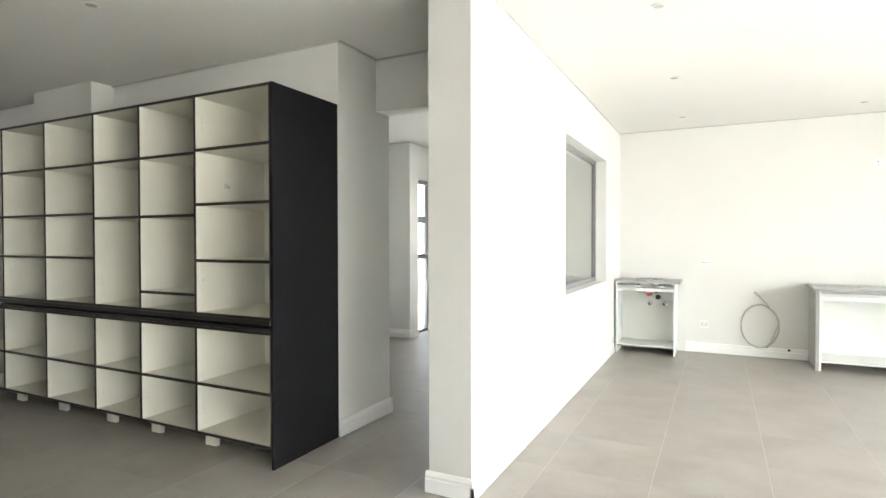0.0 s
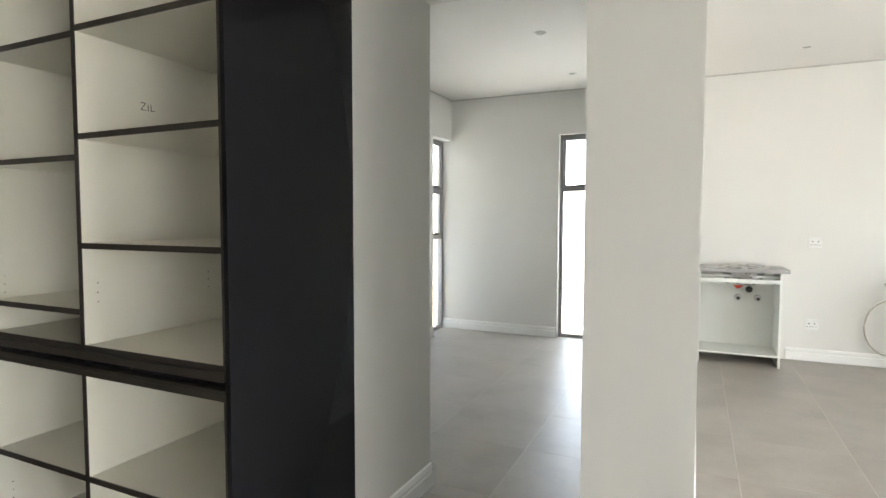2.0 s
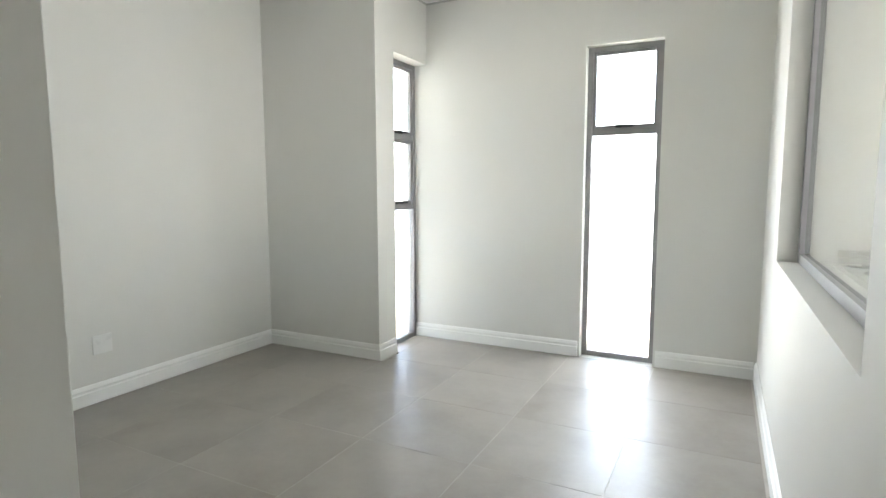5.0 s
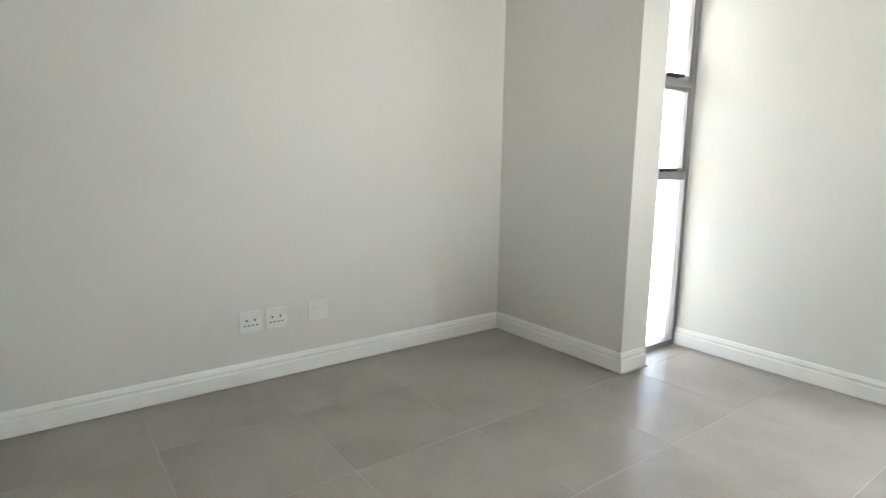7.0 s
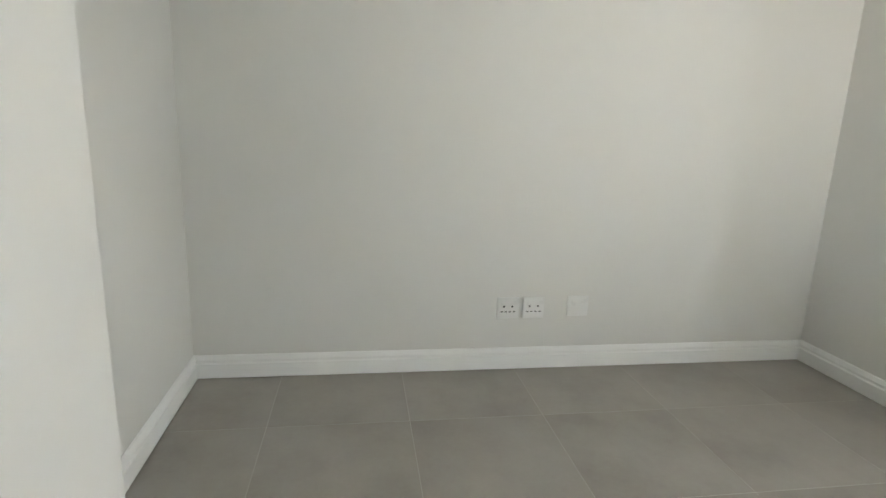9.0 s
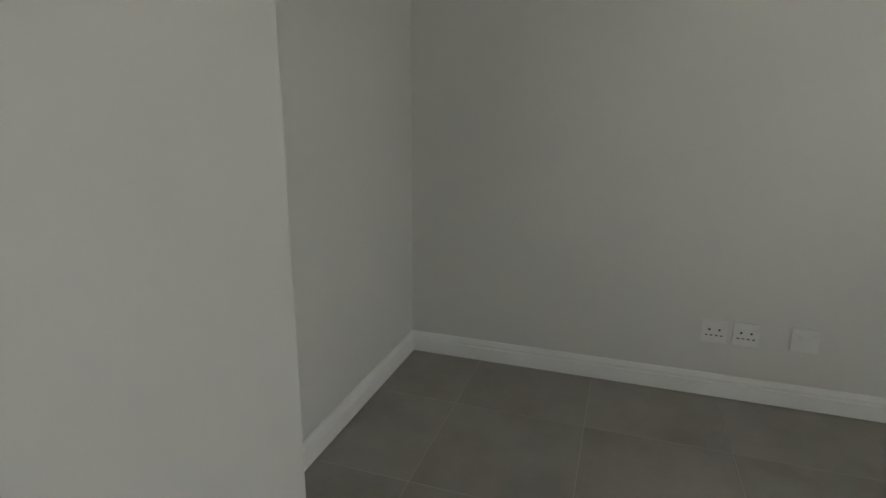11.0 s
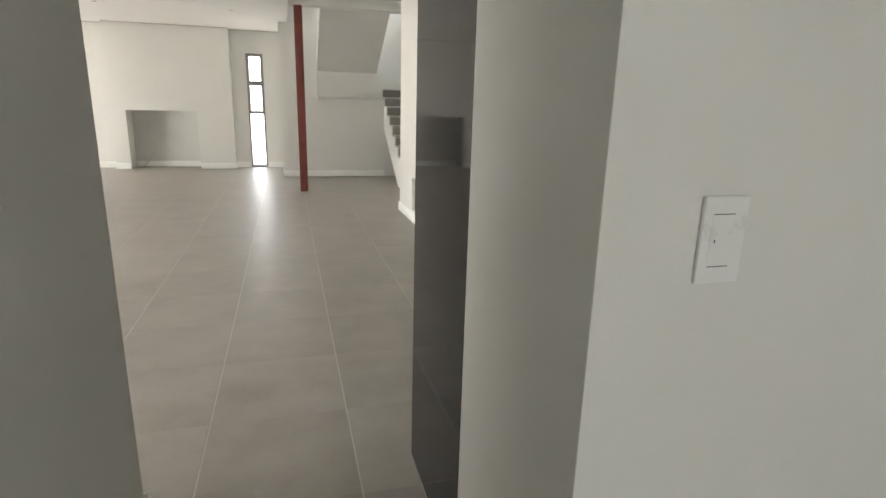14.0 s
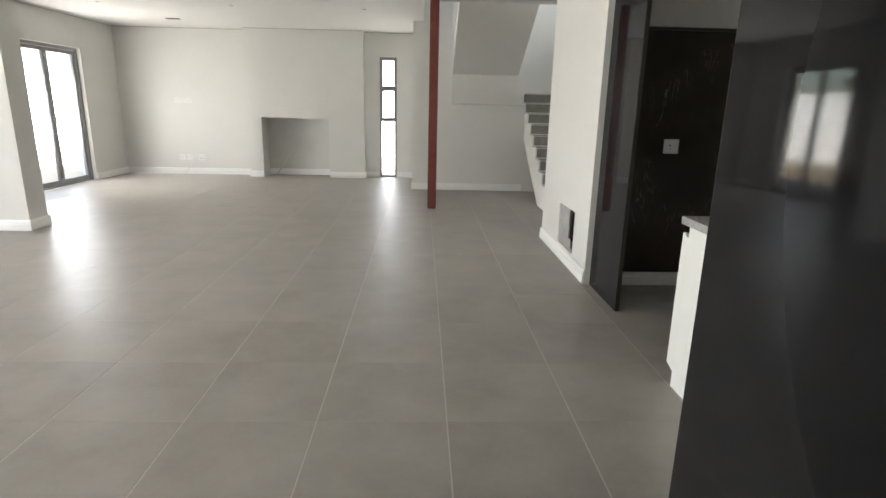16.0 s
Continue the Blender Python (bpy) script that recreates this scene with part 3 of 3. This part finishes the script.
# ---- kitchen: the open shelving ----
def shelving():
    x_right, front, back, top = -1.205, -0.168, 0.44, 2.31
    cols = [-1.225, -1.872, -2.428, -2.948, -3.58, -4.20, -4.82]
    low, deck, counter = 0.12, 0.822, 0.892
    shelves = [[1.603, 1.953, 1.243], [1.938, 1.536, 1.019], [1.938, 1.536], [1.935, 1.57, 1.245], [1.935, 1.57, 1.245], [1.935, 1.57, 1.245]]
    ob = thing("shelving_unit", "tall open white shelving with dark edging and a charcoal end panel", "shelving", (0, 0, 0))
    boxes("end_panel", GLOSS, ob, (x_right - 0.018, x_right, front - 0.004, 0.452, 0.002, top), edge=0.0015, label="glossy charcoal end panel")
    t = 0.009
    for i, (xr, xl) in enumerate(zip(cols, cols[1:])):
        for z0, z1 in ((low, deck), (counter, top)):
            boxes("side_panel", WARM_MELAMINE, ob, (xl + 0.001, xl + t, front + 0.002, back, z0, z1))
            boxes("side_panel", WARM_MELAMINE, ob, (xr - t, xr - 0.001, front + 0.002, back, z0, z1))
            boxes("back_panel", WARM_MELAMINE, ob, (xl + t, xr - t, back - 0.01, back, z0, z1))
            boxes("bottom_panel", WARM_MELAMINE, ob, (xl + t, xr - t, front + 0.002, back - 0.01, z0, z0 + 0.016))
            boxes("top_panel", WARM_MELAMINE, ob, (xl + t, xr - t, front + 0.002, back - 0.01, z1 - 0.016, z1))
            for z in (z0, z1 - 0.018):
                boxes("edging", EDGING, ob, (xl + 0.009, xr - 0.009, front - 0.001, front + 0.002, z, z + 0.018))
        for z in shelves[i] + [0.447]:
            board = boxes("shelf_board", WARM_MELAMINE, ob, (xl + t + 0.001, xr - t - 0.001, front + 0.004, back - 0.011, z - 0.009, z + 0.009))
            boxes("edging", EDGING, board, (xl + t + 0.001, xr - t - 0.001, front - 0.001, front + 0.004, z - 0.0095, z + 0.0095))
        bm = bmesh.new()
        for z in [low + 0.12 + 0.032 * k for k in range(3)] + [1.05 + 0.032 * k for k in range(3)] + [top - 0.14 - 0.032 * k for k in range(3)]:
            for xf, s in ((xl + t, 1), (xr - t, -1)):
                for yy in (front + 0.05, back - 0.09):
                    disc(bm, pose(xf + 0.0006 * s, yy, z, 0, 90, 0), 0.0023, 0.0023, 0.0012, 8)
        tagged(part("peg_holes", bm, PENCIL, ob), kind="stuff")
    for x in cols[:1]:
        for z0, z1 in ((low, deck), (counter, top)):
            boxes("edging", EDGING, ob, (x - 0.009, x, front - 0.002, front + 0.0015, z0, z1))
    for x in cols[1:]:
        for z0, z1 in ((low, deck), (counter, top)):
            boxes("edging", EDGING, ob, (x - 0.009, x + 0.009, front - 0.002, front + 0.0015, z0, z1))
    boxes("finger_rail", GLOSS, ob, (cols[-1], cols[0], front + 0.03, front + 0.06, deck + 0.001, counter - 0.001), label="recessed dark finger rail")
    boxes("finger_rail_lip", EDGING, ob, (cols[-1], cols[0], front - 0.004, front + 0.03, deck + 0.001, deck + 0.016), (cols[-1], cols[0], front - 0.012, front + 0.03, counter - 0.028, counter - 0.001), edge=0.003)
    for k, x in enumerate(cols[1:]):
        boxes("plinth_block", WARM_MELAMINE, ob, (x - 0.06, x + 0.04, -0.05, -0.02, 0.001, low - 0.001), label="white plinth block")
    # pencilled numbers, too rough to read
    bm = bmesh.new()
    px = cols[1] + t
    dy, dz = 0.025, 0.0
    for y0, z0, y1, z1 in ((0.036, 1.758, 0.056, 1.758), (0.056, 1.758, 0.038, 1.732), (0.038, 1.732, 0.058, 1.732), (0.066, 1.754, 0.067, 1.73), (0.078, 1.756, 0.079, 1.732), (0.079, 1.732, 0.094, 1.735),
                           (0.345, 1.955, 0.352, 1.948), (0.362, 1.951, 0.366, 1.943), (0.33, 1.945, 0.336, 1.943)):
        y0, y1, z0, z1 = y0 + dy, y1 + dy, z0 + dz, z1 + dz
        d = Vector((0, y1 - y0, z1 - z0))
        n = Vector((0, -d.z, d.y)).normalized() * 0.0013
        base = [Vector((px, y0, z0)) - n, Vector((px, y1, z1)) - n, Vector((px, y1, z1)) + n, Vector((px, y0, z0)) + n]
        low_ring = [bm.verts.new(p) for p in base]
        top_ring = [bm.verts.new(p + Vector((0.0008, 0, 0))) for p in base]
        bm.faces.new(top_ring)
        for k in range(4):
            bm.faces.new((low_ring[k], low_ring[(k + 1) % 4], top_ring[(k + 1) % 4], top_ring[k]))
    bmesh.ops.recalc_face_normals(bm, faces=bm.faces[:])
    tagged(part("pencil_marks", bm, PENCIL, ob, "rough pencilled installer's marks"), kind="stuff")


shelving()
structure("bulkhead", WALL, "boxed-in plastered duct under the ceiling above the shelving", "bulkhead", (-4.57, -3.69, 0.265, 0.469, 2.36, H - 0.0005), (-5.9, -4.57, 0.345, 0.469, 2.36, H - 0.1))


# ---- kitchen: island cabinet, dark end panel and marble ----
def island():
    ob = thing("kitchen_cabinet", "white base cabinet with a grey worktop and a handle recess", "cabinet", (0, 0, 0))
    bm = bmesh.new()
    prism(bm, [(-2.122, 0.0), (-1.52, 0.0), (-1.52, 0.86), (-2.14, 0.86), (-2.14, 0.805), (-2.17, 0.805), (-2.17, 0.82), (-2.202, 0.82), (-2.197, 0.105), (-2.122, 0.085)], -2.205, -2.187, axis="x")
    part("end_panel", bm, MELAMINE, ob, "white notched end panel")
    boxes("body", MELAMINE, ob, (-4.6, -2.206, -2.13, -1.53, 0.12, 0.855))
    for k in range(4):
        x = -2.21 - k * 0.597
        boxes("door", MELAMINE, ob, (x - 0.592, x - 0.003, -2.15, -2.132, 0.12, 0.80), edge=0.002)
    boxes("plinth", EDGING, ob, (-4.6, -2.206, -2.10, -2.08, 0.002, 0.119))


island()
tagged(boxes("worktop", COUNTER, None, (-4.62, -2.18, -2.222, -1.50, 0.861, 0.901), edge=0.003), "grey stone worktop slab on the white kitchen cabinet", "worktop")
dark = thing("tall_panel", "tall glossy charcoal end panel standing against the wall", "panel", (0, 0, 0))
boxes("board", GLOSS, dark, (-2.29, -2.26, -3.838, -3.212, 0.002, H - 0.002), edge=0.0015)
boxes("edging", EDGING, dark, (-2.29, -2.26, -3.2115, -3.21, 0.002, H - 0.002))
slab = thing("marble_splashback", "dark brown veined marble cladding with its top edge and shadow as a black strip", "splashback", (0, 0, 0))
boxes("slab", MARBLE, slab, (-5.9, -2.291, -3.838, -3.82, 0.121, 2.0))
# black ledge stands for the marble's top edge and the shadow along it
boxes("top_shadow_strip", EDGING, slab, (-5.9, -2.291, -3.838, -3.80, 2.001, 2.022))


# ---- wall plates ----
def wall_plate(name, label, category, at, turn, width, height, style):
    """A plate on a wall; local y points into the room, x along the wall, z up."""
    ob = thing(name, label, category, at, turn)
    bm = bmesh.new()
    box(bm, -width / 2, width / 2, 0.0005, 0.009 if style != "switch" else 0.0088, -height / 2, height / 2, edge=0.003)
    part("plate", bm, WHITE_PLASTIC, ob)
    if style == "socket":
        for x in (-0.022, 0.022):
            bm = bmesh.new()
            disc(bm, pose(x, 0.0092, 0.008, 90, 0, 0), 0.0055, 0.0055, 0.001, 10)
            part("pin_hole", bm, BLACK, ob)
        for x in (-0.033, -0.011, 0.011, 0.033):
            boxes("slot", BLACK, ob, (x - 0.006, x + 0.006, 0.0088, 0.0096, -0.023, -0.018))
    elif style == "switch":
        for z in (-0.041, 0.041):
            boxes("seam", PENCIL, ob, (-0.016, 0.022, 0.0088, 0.0093, z - 0.0007, z + 0.0007))
        boxes("rocker", WHITE_PLASTIC, ob, (-0.018, 0.024, 0.0085, 0.0094, -0.038, 0.038), edge=0.0004)
        boxes("indicator", PENCIL, ob, (0.014, 0.0165, 0.0092, 0.0098, -0.003, 0.002))
    elif style == "dots":
        for x, z, r in ((0.01, 0.008, 0.006), (0.006, -0.018, 0.004)):
            bm = bmesh.new()
            disc(bm, pose(x, 0.0092, z, 90, 0, 0), r, r, 0.001, 10)
            part("pin_hole", bm, BLACK, ob)
    elif style == "toggle":
        boxes("rocker", WHITE_PLASTIC, ob, (-0.012, 0.012, 0.0085, 0.013, -0.02, 0.02), edge=0.002)
    return ob


SOCK = "white plastic wall socket low on the plastered wall"
wall_plate("wall_socket", SOCK, "socket", (-3.77, 2.267, 0.341), -90, 0.118, 0.116, "socket")
wall_plate("wall_socket", SOCK, "socket", (-3.77, 2.405, 0.341), -90, 0.115, 0.116, "socket")
wall_plate("blank_plate", "blank white cover plate low on the plastered wall", "wall plate", (-3.77, 2.648, 0.347), -90, 0.115, 0.113, "blank")
wall_plate("light_switch", "white rectangular light switch on the plastered nib", "switch", (-1.398, 1.09, 1.215), 0, 0.08, 0.137, "switch")
wall_plate("wall_socket", "white plastic wall socket above worktop height", "socket", (1.0, NORTH, 1.12), 180, 0.105, 0.10, "socket")
wall_plate("wall_socket", "white plastic wall socket low beside the sink cabinet", "socket", (0.995, NORTH, 0.35), 180, 0.105, 0.10, "socket")
wall_plate("wall_socket", "white plastic wall outlet high on the wall", "socket", (2.686, NORTH, 2.2), 180, 0.10, 0.10, "dots")
wall_plate("light_switch", "slim white light switch on the bright dividing wall", "switch", (0.0, 1.04, 1.58), -90, 0.08, 0.13, "toggle")
wall_plate("wall_socket", "white plastic wall socket on dark marble", "socket", (-2.80, -3.82, 1.15), 0, 0.118, 0.11, "dots")
for x in (3.53, 3.77, 3.915):
    wall_plate("wall_socket", "white plastic wall socket low on the end wall", "socket", (x, -10.75, 0.325), 0, 0.115, 0.115, "socket" if x < 3.6 else "blank")
for x in (3.69, 3.79, 3.915):
    wall_plate("blank_plate", "blank white cover plate at television height", "wall plate", (x, -10.75, 1.42), 0, 0.105, 0.10, "blank")
tagged(tube("aerial_cable", smooth_line([(3.55, -10.735, 0.36), (3.61, -10.710, 0.30), (3.67, -10.700, 0.33), (3.71, -10.710, 0.27), (3.77, -10.700, 0.12), (3.89, -10.660, 0.012), (4.00, -10.610, 0.008)]), 0.006, CABLE),
       "loose white cable hanging from the socket to the floor", "cable")
tagged(tube("gas_pipe", smooth_line([(2.1, -10.885, 0.03), (2.05, -10.820, 0.05), (1.95, -10.770, 0.18), (1.84, -10.740, 0.36), (1.74, -10.720, 0.50)]), 0.012, CABLE),
       "loose pale pipe end sticking up in the fireplace recess", "pipe")


# ---- downlights ----
def downlight(at):
    ob = thing("downlight", "small round white recessed ceiling downlight, switched off", "downlight", at, group="ceiling downlights")
    bm = bmesh.new()
    n = 28
    rings = [[bm.verts.new((r * math.cos(k * math.tau / n), r * math.sin(k * math.tau / n), z)) for k in range(n)] for r, z in ((0.045, -0.0005), (0.043, -0.006), (0.034, -0.007), (0.030, -0.002))]
    for a, b in zip(rings, rings[1:]):
        for k in range(n):
            bm.faces.new((a[k], a[(k + 1) % n], b[(k + 1) % n], b[k]))
    part("rim", bm, WHITE_PLASTIC, ob, smooth=True)
    bm = bmesh.new()
    disc(bm, Matrix.Translation((0, 0, -0.003)), 0.031, 0.031, 0.003, 24)
    part("lens", bm, LENS, ob)
    return ob


first = downlight((-2.13, -0.66, H))
for x, y in ((0.825, 0.86), (0.805, 2.45), (0.775, 4.09), (2.44, 4.19), (2.44, 2.45), (2.44, 0.86), (-1.142, 4.124), (-1.126, 2.863), (-2.9, 2.8), (3.77, -8.1), (1.9, -8.1), (0.0, -8.1), (-3.9, -0.71)):
    copy_thing(first, pose(x, y, H))
hole = thing("ceiling_opening", "unfinished light opening in the ceiling, its dark inside painted on a plate", "ceiling hole", (3.36, -9.59, H))
# no hole is cut: a flat black plate paints the shade inside
boxes("opening", HOLE_DARK, hole, (-0.11, 0.11, -0.05, 0.05, -0.006, -0.0005), edge=0.001)
boxes("loose_wire", CABLE, hole, (-0.008, 0.012, -0.01, 0.0, -0.022, -0.006), edge=0.002)


# ---- red post and wall hole ----
def red_post():
    ob = thing("steel_post", "red-oxide primed square steel post standing on the floor tiles", "post", (-0.998, -7.30, 0))
    boxes("shaft", RED_OXIDE, ob, (-0.06, 0.06, -0.06, 0.06, 0.05, H + 0.02), edge=0.006)
    boxes("foot", RED_OXIDE, ob, (-0.057, 0.057, -0.057, 0.057, 0.001, 0.049), edge=0.003)
    boxes("weld", RED_OXIDE, ob, (-0.063, 0.063, -0.063, 0.063, 0.046, 0.056), edge=0.004)


red_post()


def wall_niche():
    ob = thing("electrical_box", "unfinished raw cement recess with a broken edge and a painted dark gap", "wall box", (0, 0, 0))
    boxes("lining", RAW, ob, (-2.262, -2.249, -4.789, -4.57, 0.146, 0.529))
    # black sheets paint the shade in the gap beside the lining
    boxes("shade_sheet", HOLE_DARK, ob, (-2.36, -2.347, -4.789, -4.261, 0.146, 0.529), (-2.347, -2.24, -4.266, -4.261, 0.148, 0.527))
    bm = bmesh.new()
    rng = random.Random(4)
    for k in range(9):
        z = 0.16 + k * 0.0415
        reach = -4.47 if k in (0, 1) else -4.565 + 0.03 * rng.random()
        box(bm, -2.261, -2.250, -4.5695, reach, z - 0.013, z + 0.0285)
    part("broken_edge", bm, RAW, ob)


wall_niche()


# ---- room with the sink ----
def open_cabinet(name, label, at, width, depth, height):
    ob = thing(name, label, "cabinet", at)
    t = 0.018
    boxes("side_panel", MELAMINE, ob, (0, t, 0, depth, 0.002, height), edge=0.001)
    boxes("side_panel", MELAMINE, ob, (width - t, width, 0, depth, 0.002, height), edge=0.001)
    boxes("bottom", MELAMINE, ob, (t, width - t, 0.002, depth - 0.01, 0.09, 0.108))
    boxes("back", MELAMINE, ob, (t, width - t, depth - 0.01, depth, 0.09, height))
    boxes("top_rail", MELAMINE, ob, (t, width - t, 0.004, 0.022, height - 0.098, height - 0.062), edge=0.001)
    boxes("top_stretcher", MELAMINE, ob, (t, width - t, 0.06, 0.14, height - 0.05, height - 0.032), edge=0.001)
    boxes("edging", EDGING, ob, (t, width - t, -0.0, 0.002, 0.089, 0.094))
    return ob


sink_unit = open_cabinet("sink_cabinet", "doorless white sink cabinet against the corner walls", (0.021, 4.34, 0), 0.675, 0.435, 0.855)
bm = bmesh.new()
box(bm, 0.02, 0.75, 4.30, 4.775, 0.856, 0.887, edge=0.003)
worktop = tagged(part("worktop", bm, COUNTER), "grey stone worktop slab on the sink cabinet", "worktop")


def basin():
    ob = thing("sink_basin", "round stainless steel prep bowl set in the worktop", "sink", (0.40, 4.54, 0.888))
    n = 36
    bm = bmesh.new()
    profile = ((0.215, 0.0), (0.212, 0.010), (0.19, 0.012), (0.165, 0.002))
    rings = [[bm.verts.new((r * math.cos(k * math.tau / n), r * math.sin(k * math.tau / n), z)) for k in range(n)] for r, z in profile]
    for a, b in zip(rings, rings[1:]):
        for k in range(n):
            bm.faces.new((a[k], a[(k + 1) % n], b[(k + 1) % n], b[k]))
    part("rim", bm, STEEL, ob, smooth=True)
    bm = bmesh.new()
    disc(bm, Matrix.Translation((0, 0, 0.0015)), 0.164, 0.164, 0.001, 36)
    part("bowl_bottom", bm, LENS, ob)
    bm = bmesh.new()
    disc(bm, Matrix.Translation((0, 0, 0.003)), 0.03, 0.03, 0.002, 20)
    part("drain", bm, STEEL, ob)
    bm = bmesh.new()
    disc(bm, Matrix.Translation((0, 0, -0.082)), 0.15, 0.185, 0.15, 32)
    part("bowl_underside", bm, STEEL, ob, smooth=False)


basin()


def valve(name, label, x, z, colour, radius):
    ob = thing(name, label, "pipe fitting", (x, 4.764, z))
    bm = bmesh.new()
    disc(bm, pose(0, -0.012, 0, 90, 0, 0), radius, radius * 0.85, 0.022, 18)
    part("flange", bm, STEEL if colour is not BLACK else BLACK, ob)
    bm = bmesh.new()
    disc(bm, pose(0, -0.05, 0, 90, 0, 0), radius * 0.55, radius * 0.55, 0.055, 14)
    part("stub", bm, colour, ob)
    bm = bmesh.new()
    disc(bm, pose(0, -0.0782, 0, 90, 0, 0), radius * 0.36, radius * 0.36, 0.002, 12)
    part("bore", bm, BLACK, ob)
    return ob


valve("water_valve", "chrome water connection inside the sink cabinet", 0.375, 0.575, STEEL, 0.034)
valve("water_valve", "chrome water connection inside the sink cabinet", 0.545, 0.575, STEEL, 0.034)
valve("waste_pipe", "black waste pipe end inside the sink cabinet", 0.47, 0.655, BLACK, 0.032)
red = thing("red_tape", "bright red tag wrapped round a waste fitting under the sink", "tag", (0.365, 4.70, 0.71))
bm = bmesh.new()
prism(bm, [(-0.055, 0.02), (0.055, 0.02), (0.04, -0.025), (0.0, -0.045), (-0.03, -0.02)], -0.02, 0.02)
part("tag", bm, RED_PLASTIC, red)
boxes("clip", STEEL, red, (-0.02, 0.02, -0.015, 0.015, 0.021, 0.08), edge=0.003)

open_cabinet("base_cabinet", "doorless white base cabinet under a grey worktop", (2.09, 4.24, 0), 1.9, 0.535, 0.845)
bm = bmesh.new()
box(bm, 2.03, 4.05, 4.20, 4.775, 0.846, 0.876, edge=0.003)
tagged(part("worktop", bm, COUNTER), "long grey stone worktop on the white base cabinet", "worktop")
boxes("worktop_end", COUNTER, None, (2.058, 2.088, 4.245, 4.775, 0.002, 0.845), edge=0.002)
tagged(bpy.data.objects["worktop_end"], "grey stone end slab down the cabinet side", "worktop")

loop = []
for k in range(0, 34):
    a = radians(60 - k * 12.5)
    loop.append((1.58 + 0.195 * math.cos(a) * (1 - 0.0007 * k), NORTH - 0.03 - 0.0006 * k, 0.368 + 0.25 * math.sin(a)))
loop = smooth_line([(1.525, NORTH - 0.03, 0.765), (1.585, NORTH - 0.03, 0.71), (1.655, NORTH - 0.03, 0.63)] + loop[:1], 4) + loop
tagged(tube("water_hose", loop + [(1.70, NORTH - 0.06, 0.20), (1.65, NORTH - 0.05, 0.12)], 0.009, HOSE), "coiled flexible braided water hose hanging on the wall", "hose")
bm = bmesh.new()
disc(bm, pose(1.874, NORTH - 0.019, 0.105, 90, 0, 0), 0.014, 0.014, 0.003, 14)
tagged(part("pipe_hole", bm, BLACK), "small dark pipe hole drilled just above the floor", "hole")


# ---- floor tiles ----
def tiled_floor(name, label, x_line, y_line, regions, pitch=0.6, gap_x=0.0028, gap_y=0.0006):
    """Square tiles on a grid through (x_line, y_line), cut at the edges of the regions (x0, x1, y0, y1)."""
    base = structure(name, GROUT, label, "floor", *[(a, b, c, d, -0.09, -0.0009) for a, b, c, d in regions])
    shared = {}
    rim, deep = 0.0008, 0.006
    for a, b, c, d in regions:
        i0, i1 = math.floor((a - x_line) / pitch), math.ceil((b - x_line) / pitch)
        j0, j1 = math.floor((c - y_line) / pitch), math.ceil((d - y_line) / pitch)
        for i in range(i0, i1):
            for j in range(j0, j1):
                x0, x1 = max(a, x_line + i * pitch) + gap_x, min(b, x_line + (i + 1) * pitch) - gap_x
                y0, y1 = max(c, y_line + j * pitch) + gap_y, min(d, y_line + (j + 1) * pitch) - gap_y
                if x1 - x0 < 0.03 or y1 - y0 < 0.03:
                    continue
                key = (round(x1 - x0, 3), round(y1 - y0, 3))
                if key not in shared:
                    w, h = key[0] / 2, key[1] / 2
                    vs = [(sx * w, sy * h, -deep) for sx, sy in ((-1, -1), (1, -1), (1, 1), (-1, 1))]
                    vs += [(sx * w, sy * h, -rim) for sx, sy in ((-1, -1), (1, -1), (1, 1), (-1, 1))]
                    vs += [(sx * (w - rim), sy * (h - rim), 0) for sx, sy in ((-1, -1), (1, -1), (1, 1), (-1, 1))]
                    fs = [(8, 9, 10, 11)]
                    for k in range(4):
                        n = (k + 1) % 4
                        fs += [(k, n, n + 4, k + 4), (k + 4, n + 4, n + 8, k + 8)]
                    me = bpy.data.meshes.new("tile")
                    me.from_pydata(vs, [], fs)
                    me.materials.append(TILE)
                    shared[key] = me
                ob = new("tile", shared[key])
                ob.location = ((x0 + x1) / 2, (y0 + y1) / 2, 0.0)
                ob.parent = base
    return base


tiled_floor("floor_1", "large grey-beige porcelain floor tiles with pale joints", -0.98, -0.58,
            [(-1.58, 5.0, -10.67, 0.02), (-1.205, -0.25, 0.02, 1.02), (0.955, 2.235, -10.9, -10.67)])
tiled_floor("floor_2", "large grey-beige porcelain floor tiles with thin joints", -0.88, 3.52,
            [(-2.08, -0.25, 1.02, NORTH), (-2.68, -2.08, 0.705, NORTH), (-3.77, -2.68, 0.705, 4.03), (-2.93, -2.68, 4.27, NORTH)], gap_x=0.0014, gap_y=0.0012)
tiled_floor("floor_3", "large grey-beige porcelain floor tiles with pale joints", -0.98, -0.58,
            [(0.0, 5.0, 0.02, NORTH)], gap_x=0.0014, gap_y=0.001)
tiled_floor("floor_4", "large grey-beige porcelain floor tiles in shade by the shelving", -0.98, -0.58,
            [(-6.0, -1.58, -4.18, 0.47), (-3.65, -1.58, -10.67, -4.18)])
